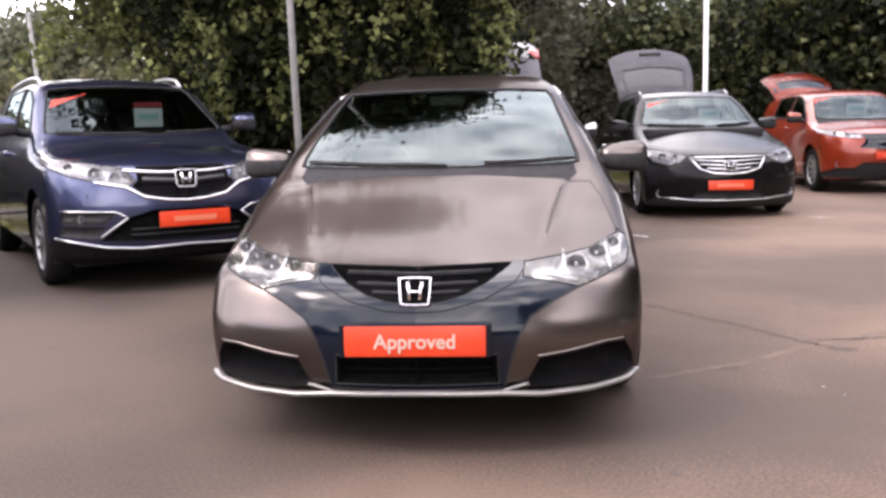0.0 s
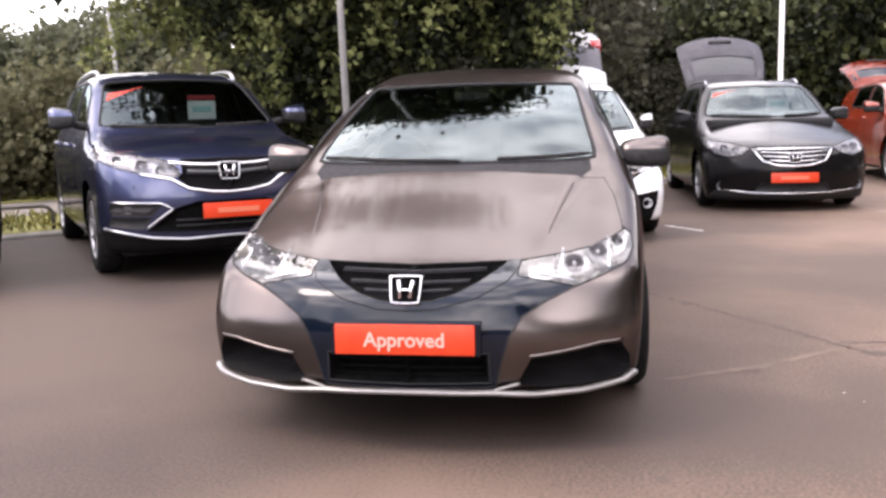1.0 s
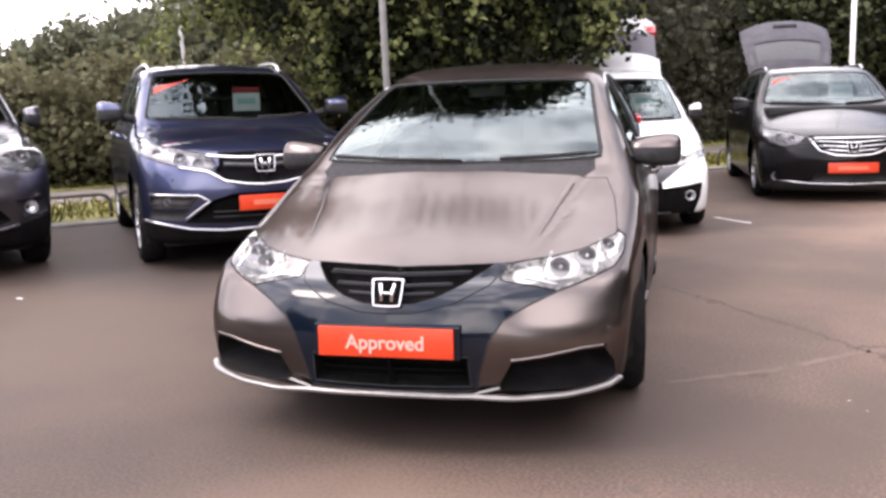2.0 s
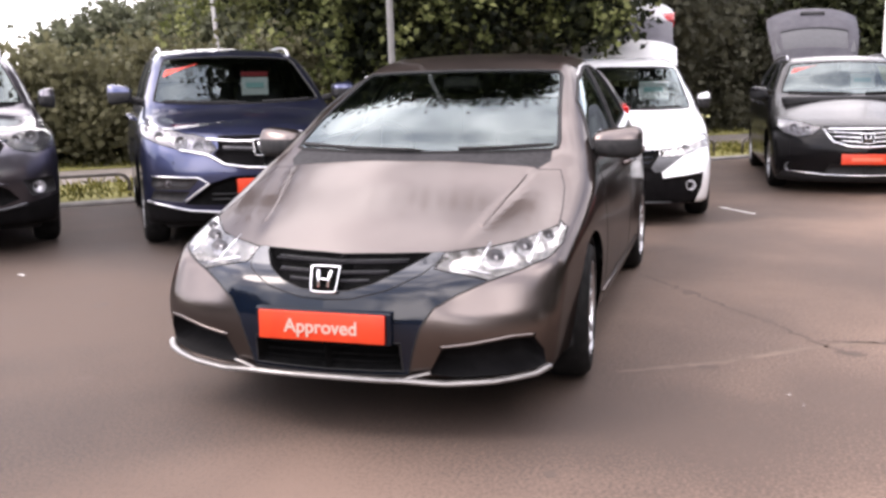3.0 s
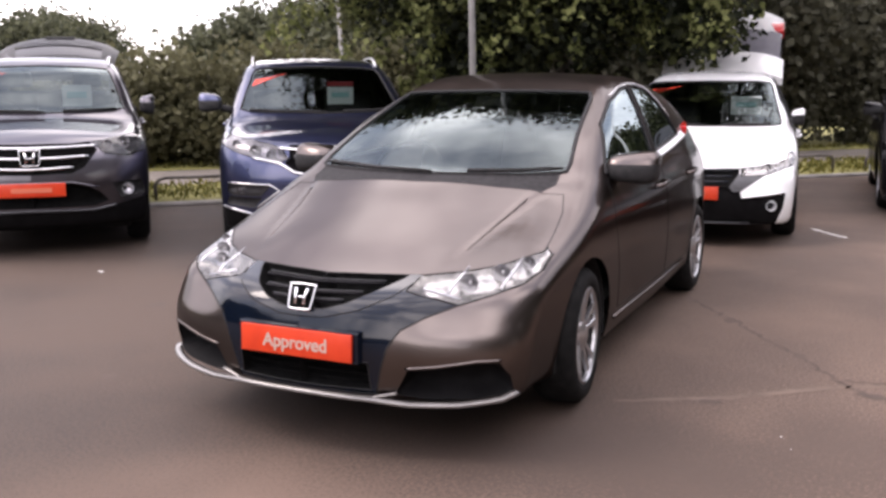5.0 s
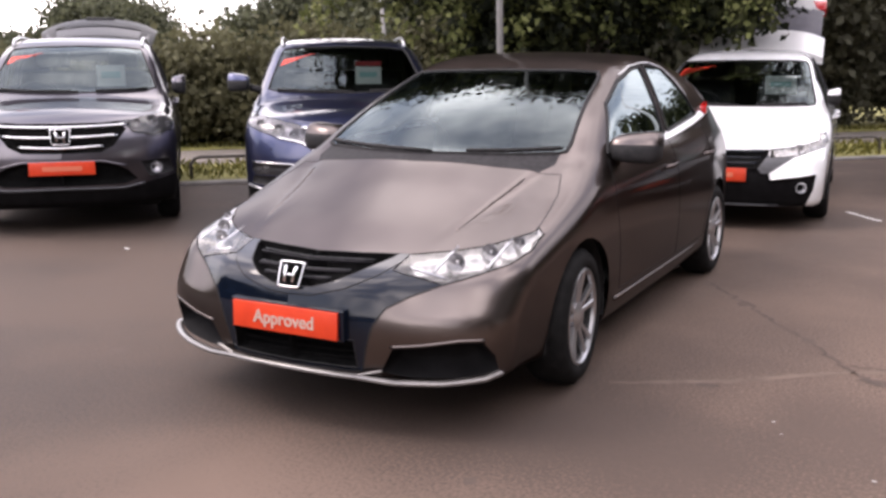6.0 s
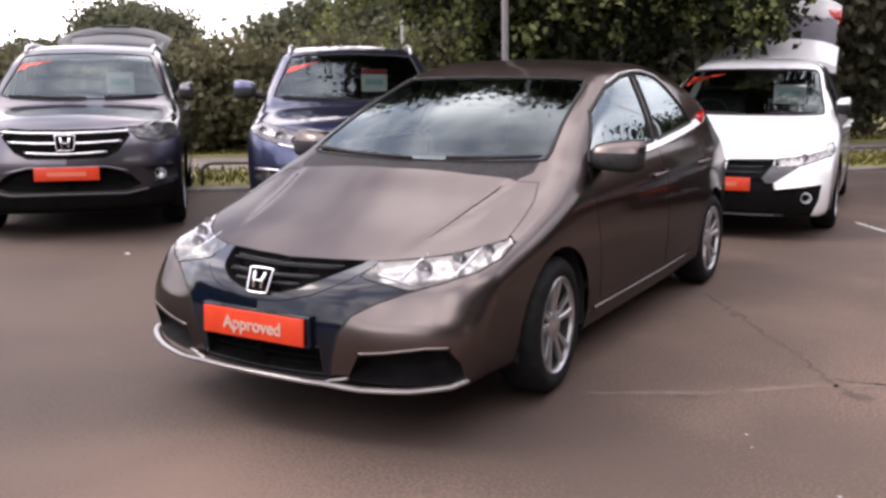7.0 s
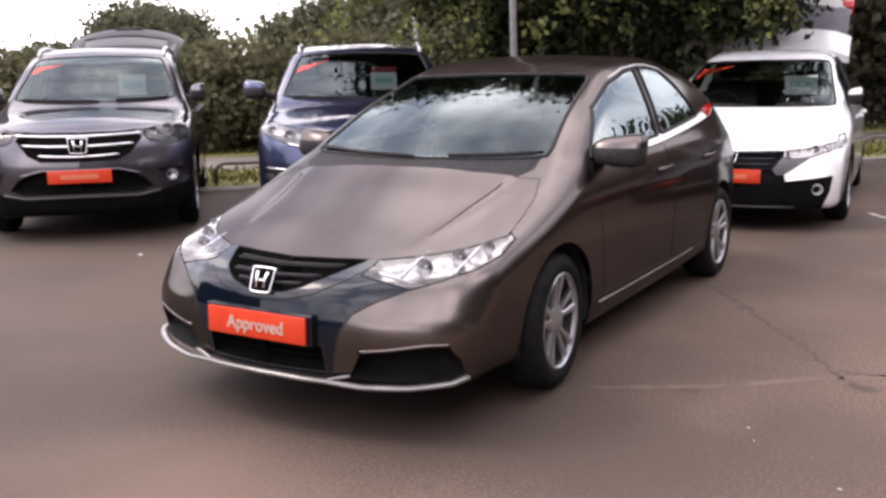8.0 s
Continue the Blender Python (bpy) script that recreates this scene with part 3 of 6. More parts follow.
# ---- the cars' shapes ----
HATCH = dict(
    length=4.30, axles=(0.98, 3.54), tyre=0.302, rim=0.212, arch=0.348, track=0.765,
    top=[(-0.3, 0.46), (0.0, 0.55), (0.27, 0.634), (0.5, 0.723), (0.8, 0.835), (1.02, 0.927), (1.12, 0.964), (1.3, 1.058), (1.5, 1.156), (1.7, 1.240), (1.85, 1.296), (2.0, 1.348), (2.2, 1.402), (2.5, 1.438), (2.9, 1.435), (3.4, 1.37), (3.8, 1.25), (4.05, 1.09), (4.2, 0.95), (4.32, 0.7)],
    crown=[(0.2, 0.02), (0.6, 0.045), (1.0, 0.05), (1.3, 0.03), (1.9, 0.05), (3.0, 0.06)],
    bend=[(0.2, 0.1), (1.0, 0.2), (1.3, 0.25), (1.9, 0.2), (2.3, 0.0), (4.3, 0.0)],
    nose=[(0.1, 0.10), (0.17, 0.035), (0.22, 0.03), (0.38, 0.010), (0.5, 0.032), (0.57, 0.070), (0.65, 0.165), (0.8, 0.5)],
    cheek=[(0.1, 0.10), (0.17, 0.035), (0.22, 0.03), (0.37, 0.006), (0.42, 0.012), (0.48, 0.042), (0.54, 0.078), (0.60, 0.120), (0.65, 0.168), (0.8, 0.5)],
    plan=[(0, 0), (0.2, 0.012), (0.4, 0.05), (0.6, 0.115), (0.75, 0.195), (0.82, 0.27), (0.87, 0.37), (0.93, 0.6)],
    flank=[(0.15, 0.845), (0.3, 0.87), (0.55, 0.885), (0.75, 0.875), (0.9, 0.83), (0.96, 0.795), (1.15, 0.71), (1.35, 0.60), (1.5, 0.5)],
    waist=[(0, 0.94), (0.5, 0.952), (1.0, 0.970), (1.5, 0.985), (2.0, 0.995), (2.6, 1.0), (3.2, 0.99), (3.7, 0.955), (4.3, 0.88)],
    tail=[(0.2, 0.05), (0.5, 0.0), (0.8, 0.02), (1.0, 0.12), (1.3, 0.5)],
    low=[(0, 0.188), (0.45, 0.185), (0.8, 0.155), (4.3, 0.2)],
    windscreen=[(-0.01, 0.953), (0.45, 0.955), (0.61, 0.958), (0.655, 0.966), (0.655, 1.0), (0.56, 1.295), (0.535, 1.322), (0.4, 1.330), (-0.01, 1.335)],
    windows=[[(1.46, 0.945), (2.44, 0.985), (2.49, 1.20), (2.53, 1.35), (2.36, 1.335), (2.05, 1.275), (1.75, 1.165)], [(2.52, 0.99), (3.30, 1.05), (3.22, 1.16), (3.10, 1.257), (2.96, 1.333), (2.76, 1.36), (2.61, 1.355), (2.57, 1.20)]],
    bonnet=[(-0.01, 0.242), (0.19, 0.264), (0.40, 0.303), (0.55, 0.385), (0.65, 0.465), (0.735, 0.585), (0.772, 0.645), (0.76, 0.8), (0.74, 0.967), (0.70, 1.10), (0.65, 1.085), (0.4, 1.035), (-0.01, 1.005)], crease=((0.475, 0.55), (0.60, 1.10)),
    doors=[(1.42, 2.47), (2.47, 3.36)], sill=0.30, belt=0.95, seat=(2.05, 0.52), mirror=(0.90, 1.56, 0.972, 0.92, 1.05),
)
ESTATE = dict(
    length=4.74, axles=(0.95, 3.655), tyre=0.32, rim=0.225, arch=0.36, track=0.79,
    top=[(-0.3, 0.55), (0, 0.66), (0.2, 0.735), (0.6, 0.85), (1.1, 0.97), (1.3, 1.02), (1.45, 1.075), (1.9, 1.335), (2.15, 1.455), (2.5, 1.505), (3.2, 1.505), (4.0, 1.45), (4.4, 1.33), (4.7, 0.95)],
    crown=[(0.2, 0.02), (0.6, 0.045), (1.1, 0.05), (1.5, 0.03), (1.9, 0.05), (3.0, 0.06)],
    bend=[(0.2, 0.1), (1.1, 0.2), (1.5, 0.25), (2.1, 0.2), (2.5, 0.0), (4.7, 0.0)],
    nose=[(0.1, 0.14), (0.18, 0.05), (0.3, 0.02), (0.45, 0.0), (0.6, 0.03), (0.7, 0.12), (0.85, 0.5)],
    plan=[(0, 0), (0.2, 0.015), (0.4, 0.06), (0.6, 0.14), (0.75, 0.25), (0.87, 0.42), (0.95, 0.65)],
    flank=[(0.15, 0.87), (0.3, 0.90), (0.6, 0.92), (0.85, 0.90), (1.0, 0.85), (1.08, 0.80), (1.29, 0.71), (1.47, 0.62), (1.6, 0.55)],
    waist=[(0, 0.97), (0.6, 0.985), (1.0, 1.0), (3.4, 1.0), (4.1, 0.97), (4.74, 0.92)],
    tail=[(0.2, 0.05), (0.5, 0.0), (0.9, 0.02), (1.1, 0.12), (1.35, 0.35)],
    low=[(0, 0.125), (0.5, 0.12), (0.9, 0.15), (4.7, 0.2)],
    windscreen=[(-0.01, 1.035), (0.45, 1.047), (0.64, 1.058), (0.70, 1.075), (0.69, 1.115), (0.575, 1.37), (0.55, 1.395), (0.4, 1.41), (-0.01, 1.42)],
    windows=[[(1.75, 1.075), (2.6, 1.105), (2.58, 1.425), (2.35, 1.41), (2.1, 1.31)], [(2.68, 1.105), (3.5, 1.125), (3.42, 1.425), (2.67, 1.43)], [(3.6, 1.135), (4.25, 1.2), (4.1, 1.36), (3.55, 1.42)]],
    bonnet=[(-0.01, 0.20), (0.3, 0.225), (0.5, 0.30), (0.68, 0.50), (0.80, 0.72), (0.80, 1.0), (0.74, 1.34), (0.5, 1.33), (-0.01, 1.28)],
    doors=[(1.6, 2.63), (2.63, 3.5)], sill=0.30, belt=1.055, seat=(2.35, 0.58), mirror=(0.96, 1.78, 1.06, 0.95, 0.9),
)
SUV = dict(
    length=4.57, axles=(0.92, 3.54), tyre=0.345, rim=0.228, arch=0.40, track=0.79,
    top=[(-0.3, 0.72), (0.0, 0.85), (0.15, 0.91), (0.35, 0.975), (0.8, 1.05), (1.0, 1.08), (1.12, 1.115), (1.5, 1.32), (1.85, 1.51), (2.05, 1.57), (2.6, 1.62), (3.4, 1.60), (4.0, 1.54), (4.3, 1.45), (4.5, 1.2), (4.6, 0.9)],
    crown=[(0.2, 0.02), (0.6, 0.045), (1.0, 0.05), (1.3, 0.03), (1.9, 0.05), (3.0, 0.06)],
    bend=[(0.2, 0.08), (1.0, 0.16), (1.3, 0.2), (1.9, 0.16), (2.3, 0.0), (4.5, 0.0)],
    nose=[(0.15, 0.16), (0.28, 0.06), (0.4, 0.02), (0.6, 0.0), (0.75, 0.02), (0.87, 0.07), (0.95, 0.17), (1.1, 0.6)],
    plan=[(0, 0), (0.2, 0.012), (0.4, 0.05), (0.6, 0.12), (0.75, 0.22), (0.86, 0.36), (0.95, 0.6)],
    flank=[(0.2, 0.86), (0.4, 0.90), (0.7, 0.91), (0.9, 0.895), (1.02, 0.86), (1.1, 0.82), (1.35, 0.74), (1.55, 0.65), (1.7, 0.55)],
    waist=[(0, 0.97), (0.6, 0.985), (1.0, 1.0), (3.4, 1.0), (4.0, 0.97), (4.57, 0.92)],
    tail=[(0.2, 0.05), (0.5, 0.0), (1.0, 0.03), (1.3, 0.16), (1.6, 0.45)],
    low=[(0, 0.22), (0.5, 0.21), (4.5, 0.25)],
    windscreen=[(-0.01, 1.122), (0.45, 1.132), (0.64, 1.145), (0.70, 1.16), (0.69, 1.2), (0.585, 1.45), (0.56, 1.48), (0.4, 1.495), (-0.01, 1.505)],
    windows=[[(1.5, 1.13), (2.4, 1.15), (2.38, 1.52), (2.1, 1.49), (1.85, 1.4)], [(2.48, 1.15), (3.35, 1.17), (3.3, 1.5), (2.47, 1.525)]],
    bonnet=[(-0.01, 0.13), (0.3, 0.15), (0.55, 0.24), (0.70, 0.40), (0.80, 0.62), (0.80, 0.9), (0.74, 1.12), (0.5, 1.09), (-0.01, 1.04)],
    doors=[(1.4, 2.44), (2.44, 3.4)], sill=0.36, belt=1.12, seat=(2.1, 0.68), mirror=(1.0, 1.5, 1.165, 1.08, 0.78),
)


def circle(u, v, r, n=28):
    return [(u + r * math.cos(2 * math.pi * k / n), v + r * math.sin(2 * math.pi * k / n)) for k in range(n)]


def build_car(name, c, mat, m, label, group, fine=0.6, spokes=10, open_rear=False, front=None, category="car"):
    car = new(name)
    car.matrix_world = m
    tagged(car, label, category, group)
    bm = half_shell(c, fine)
    drop = c.get("drop", 0.0)
    for w in c["axles"]:
        cut(bm, circle(w, c["tyre"] - drop, c["arch"]), "side", lambda p, n: p.x > 0.45 and n.x > 0.1).free()
    ws = cut(bm, c["windscreen"], "front", lambda p, n: 0.8 < p.y < 2.3 and n.y < -0.05 and n.z > 0.2)
    trim = border(ws, 0.010, 0.001, on_middle)
    part("windscreen_seal", both(trim), MATT_BLACK, car)
    part("windscreen", both(ws), GLASS, car, "large sloping windscreen reflecting trees and sky")
    panes = []
    for k, poly in enumerate(c["windows"]):
        g = cut(bm, poly, "side", lambda p, n: p.x > 0.3 and n.x > 0.2)
        panes.append(g)
    hood = cut(bm, c["bonnet"], "top", lambda p, n: n.z > 0.15 and p.y < 1.6)
    if front:
        front(car, c, bm, mat)
    gap = border(hood, 0.0035, -0.001, on_middle)
    part("bonnet_gap", both(gap), MATT_BLACK, car)
    part("bonnet", both(hood), mat, car)
    belt, sill = c["belt"], c["sill"]
    for k, (ya, yb) in enumerate(c["doors"]):
        poly = [(ya, sill), (yb, sill), (yb, belt + 0.03), (ya + 0.02, belt - 0.02)]
        if k == 0:
            poly = [(ya + 0.06, sill), (yb, sill), (yb, belt + 0.0), (ya, belt - 0.03), (ya - 0.02, belt - 0.2)]
        elif c["axles"][1] - yb < c["arch"]:
            d = c["axles"][1] - c["arch"] - 0.02
            poly = [(ya, sill), (d - 0.02, sill), (d, sill + 0.15), (yb - 0.04, 0.70), (yb, belt + 0.03), (ya, belt + 0.0)]
        skin = cut(bm, poly, "side", lambda p, n: p.x > 0.5)
        line = border(skin, 0.0035, -0.001)
        yy, zz = yb - 0.14, belt - 0.13
        xx = max([v.co.x for v in skin.verts if abs(v.co.y - yy) < 0.08 and abs(v.co.z - zz) < 0.05] or [0.86])
        for s in (1, -1):
            door = part("door", skin.copy() if s > 0 else flipped(skin), mat, car)
            part("door_gap", line.copy() if s > 0 else flipped(line), MATT_BLACK, door)
            h = tube(bmesh.new(), [(s * (xx - 0.01), yy - 0.1, zz - 0.006), (s * (xx + 0.022), yy - 0.07, zz), (s * (xx + 0.024), yy + 0.05, zz + 0.01), (s * (xx - 0.01), yy + 0.08, zz + 0.012)], [0.012, 0.013, 0.013, 0.012], 8)
            part("handle", smooth(h), mat, door)
        skin.free()
        line.free()
    for k, g in enumerate(panes):
        seal = border(g, 0.011, 0.002)
        dark = DARK_GLASS if k > 0 else SIDE_GLASS
        for s in (1, -1):
            w = part("side_window", g.copy() if s > 0 else flipped(g), dark, car)
            part("window_trim", seal.copy() if s > 0 else flipped(seal), c.get("window_trim", MATT_BLACK), w)
        g.free()
        seal.free()
    if open_rear:
        z0, z1 = open_rear
        cut(bm, [(-0.01, z0), (0.62, z0), (0.56, z1), (-0.01, z1)], "front", lambda p, n: p.y > c["length"] - 1.0 and n.y > 0.1).free()
    lining = bmesh.new()
    made = {}
    for f in bm.faces:
        p = f.calc_center_median()
        if p.z > belt - 0.1 and p.y > 1.2:
            vs = []
            for v in f.verts:
                if v not in made:
                    made[v] = lining.verts.new(v.co - v.normal * 0.02)
                vs.append(made[v])
            lining.faces.new(vs).smooth = True
    bmesh.ops.reverse_faces(lining, faces=lining.faces)
    part("headliner", both(lining), LINING, car)
    part("body", both(bm), mat, car)
    # cabin and wheel housings
    hl, W = c["length"], c["flank"][2][1]
    bm = box(bmesh.new(), -W * 0.86, W * 0.86, 1.05, hl - 0.5, 0.24, 0.30)
    part("cabin_floor", bm, MATT_BLACK, car)
    bm = box(bmesh.new(), -W * 0.80, W * 0.80, 1.18, 1.55, belt - 0.32, belt - 0.035, 0.05)
    part("dashboard", smooth(bm), MATT_BLACK, car)
    sx, (sy, sz) = 0.36, c["seat"]
    bm = bmesh.new()
    ring = [pose(sx * -1, sy - 0.42, belt - 0.05, -28) @ Vector((0.19 * math.cos(a), 0, 0.19 * math.sin(a))) for a in [k * math.pi / 12 for k in range(25)]]
    tube(bm, ring, 0.016, 6, False)
    part("steering_wheel", smooth(bm), MATT_BLACK, car)
    seats(car, sy, sz, cover=c.get("cover"))
    for w in c["axles"]:
        bm = lathe(bmesh.new(), [(W - 0.05, c["arch"] + 0.01), (0.45, c["arch"] + 0.01), (0.45, 0.01)], 40)
        bmesh.ops.transform(bm, matrix=Matrix.Translation((0, w, c["tyre"] - drop)), verts=bm.verts)
        bmesh.ops.bisect_plane(bm, geom=bm.verts[:] + bm.edges[:] + bm.faces[:], plane_co=(0, 0, 0.2), plane_no=(0, 0, 1), clear_inner=True)
        smooth(bm, 40)
        for s in (1, -1):
            part("wheel_housing", bm.copy() if s > 0 else flipped(bm), MATT_BLACK, car)
            wheel(car, s * c["track"], w, c["tyre"], c["rim"], spokes, 0.25 if s > 0 else 0.4, drop=drop, steer=c.get("steer", 0.0) if w == c["axles"][0] else 0.0, paired=c.get("paired", False))
        bm.free()
    bm = box(bmesh.new(), -W * 0.8, W * 0.8, 0.45, hl - 0.4, 0.17, 0.235, 0.02)
    part("underside", bm, MATT_BLACK, car)
    mx, my, mz, ms, mw = c["mirror"]
    for s in (1, -1):
        mirror_unit(car, mx, my, mz, c.get("mirror_mat", mat), s, ms, mw)
    return car


GROUND = -0.025


def facing(x, y, a, size=1.0):
    """The pose of a car whose nose is at x, y and which heads a degrees to the side of -y."""
    return pose(x, y, GROUND, 0, 0, a) @ Matrix.Scale(size, 4)


def taller(c, z0, k, screen=1.0, wide=1.0, **more):
    """The same car with all that lies above z0 stretched upwards."""
    up = lambda z: z0 + (z - z0) * k if z > z0 else z
    d = dict(c, top=[(y, up(z)) for y, z in c["top"]], flank=[(up(z), x) for z, x in c["flank"]], windscreen=[(x * wide, z0 + (up(z) - z0) * screen if z > z0 else z) for x, z in c["windscreen"]], windows=[[(y, up(z)) for y, z in w] for w in c["windows"]])
    return dict(d, **more)


# ---- front ends ----
def nose_at(c, x, z):
    """How far back the skin lies at a place of the front view."""
    f = body_field(c)
    y = np.linspace(-0.2, 1.4, 1200)
    ins = np.nonzero(f(np.full_like(y, x), y, np.full_like(y, z)) < 0)[0]
    return float(y[ins[0]]) if len(ins) else 0.6


def side_at(c, y, z):
    """How wide the skin is at a place of the side view."""
    f = body_field(c)
    x = np.linspace(1.1, 0.2, 900)
    ins = np.nonzero(f(x, np.full_like(x, y), np.full_like(x, z)) < 0)[0]
    return float(x[ins[0]]) if len(ins) else 0.8


def face(c, bm, poly, back=1.0):
    """Takes an outline of the front view out of the skin."""
    return cut(bm, poly, "front", lambda p, n: p.y < back and n.y < 0.35 and p.z > 0.1)


def dense(pts, n):
    out = []
    for a, b in zip(pts, pts[1:]):
        out += [tuple(np.array(a) + (np.array(b) - np.array(a)) * k / n) for k in range(n)]
    return out + [pts[-1]]


def bar(name, c, pts, r, mat, car, proud=0.0, label="", steps=4, mirror=False, flat=1.0, level=0.0):
    """A bar laid along points (x, z) of the front view on the skin."""
    line = [(x, nose_at(c, abs(x), max(z, level)) - proud, z) for x, z in dense(pts, steps)]
    bm = tube(bmesh.new(), line, r, 8)
    if flat != 1.0:
        mid = {i: p for i, p in enumerate(line)}
        for i, v in enumerate(bm.verts):
            v.co.z = mid[i // 8][2] + (v.co.z - mid[i // 8][2]) * flat
    ob = part(name, smooth(bm, 70), mat, car, label)
    if mirror:
        b2 = bmesh.new()
        b2.from_mesh(ob.data)
        for v in b2.verts:
            v.co.x = -v.co.x
        bmesh.ops.reverse_faces(b2, faces=b2.faces)
        part(name, b2, mat, car, label)
    return ob


def bowl(bm, x, y, z, r, depth, s=1):
    """A round reflector that opens towards -y."""
    prof = [(0.0, r * 1.04), (0.004, r), (depth * 0.45, r * 0.86), (depth * 0.85, r * 0.5), (depth, 0.002)]
    return lathe(bm, prof, 28, Matrix.Translation((s * x, y, z)) @ pose(0, 0, 0, 0, 0, 90))


def lamp_pair(car, c, piece, bowls, depth=0.05, hem=0.05, dark=None, name="headlight", strips=()):
    """A pair of lamps: housing, reflectors and a clear lens, from a piece of the skin."""
    inner = pushed(piece, -depth, hem)
    seal = border(piece, 0.004, 0.0)
    bmesh.ops.remove_doubles(seal, verts=seal.verts, dist=0.0012)
    for s in (1, -1):
        lamp = part(name, piece.copy() if s > 0 else flipped(piece), LENS, car, "clear lamp lens over bright reflectors")
        part("housing", inner.copy() if s > 0 else flipped(inner), dark or LAMP_HOUSING, lamp)
        part("seal", seal.copy() if s > 0 else flipped(seal), MATT_BLACK, lamp)
        for x, z, r in bowls:
            y = nose_at(c, x, z)
            bm = bowl(bmesh.new(), x, y + 0.018, z, r, r * 0.9, s)
            part("reflector", smooth(bm, 50), REFLECTOR, lamp)
            bm = bmesh.new()
            bmesh.ops.create_uvsphere(bm, u_segments=16, v_segments=10, radius=r * 0.3, matrix=Matrix.Translation((s * x, y + 0.018 + r * 0.4, z)))
            part("bulb", smooth(bm), CHROME, lamp)
        for line in strips:
            pts = [(s * x, nose_at(c, x, z) + 0.012, z) for x, z in dense(line, 4)]
            part("light_bar", smooth(tube(bmesh.new(), pts, 0.007, 6)), REFLECTOR, lamp)
    for b in (piece, inner, seal):
        b.free()


def fog_pair(car, c, x, z, r, ring=GREY_PLASTIC):
    for s in (1, -1):
        y = nose_at(c, x, z)
        lamp = part("fog_lamp", smooth(bowl(bmesh.new(), x, y - 0.004, z, r, r * 0.8, s), 50), REFLECTOR, car, "round fog lamp")
        bm = lathe(bmesh.new(), [(0.0, r * 1.0), (-0.005, r * 1.08), (0.008, r * 1.18)], 28, Matrix.Translation((s * x, y - 0.004, z)) @ pose(0, 0, 0, 0, 0, 90))
        part("bezel", smooth(bm, 60), ring, lamp)


def opening(car, c, piece, depth, mat, name, label=""):
    ob = part(name, both(pushed(piece, -depth, 0.03)), mat, car, label)
    piece.free()
    return ob


def screen_card(car, x, y, z, w, h, red=True):
    """A price card that hangs behind the windscreen."""
    ob = new("price_card")
    ob.parent, ob.location = car, (x, y, z)
    part("board", box(bmesh.new(), -w / 2, w / 2, -0.004, 0.004, -h / 2, h / 2, 0.003), CARD, ob, "pale green price card")
    part("print", box(bmesh.new(), -w * 0.34, w * 0.34, -0.007, -0.0045, -h * 0.1, h * 0.2), CARD_BAR, ob)
    if red:
        part("header", box(bmesh.new(), -w * 0.5, w * 0.5, -0.006, 0.006, h * 0.54, h * 0.8, 0.004), CARD_RED, ob, "dark red card header")


def screen_sticker(car, c, pts):
    """A red decal on the upper corner of the windscreen."""
    f = body_field(c)
    bm = bmesh.new()
    vs = []
    for x, z in pts:
        y = np.linspace(0.9, 2.4, 1600)
        ins = np.nonzero(f(np.full_like(y, abs(x)), y, np.full_like(y, z)) < 0)[0]
        vs.append(bm.verts.new((x, float(y[ins[0]]) - 0.004, z)))
    bm.faces.new(vs)
    bmesh.ops.triangulate(bm, faces=bm.faces)
    part("sticker", bm, RED_BANNER, car, "red windscreen sticker")


def wipers(car, c, lines):
    f = body_field(c)
    for line in lines:
        pts = []
        for x, z in dense(line, 4):
            y = np.linspace(0.6, 2.4, 1800)
            ins = np.nonzero(f(np.full_like(y, abs(x)), y, np.full_like(y, z)) < 0)[0]
            pts.append((x, float(y[ins[0]]) - 0.016, z + 0.008))
        wiper(car, pts)


def cowl_panel(car, c, bm, poly, mat=None):
    piece = cut(bm, poly, "top", lambda p, n: n.z > 0.2)
    part("cowl", both(piece), mat or COWL, car, "" if mat else "dark grey cowl below the windscreen")


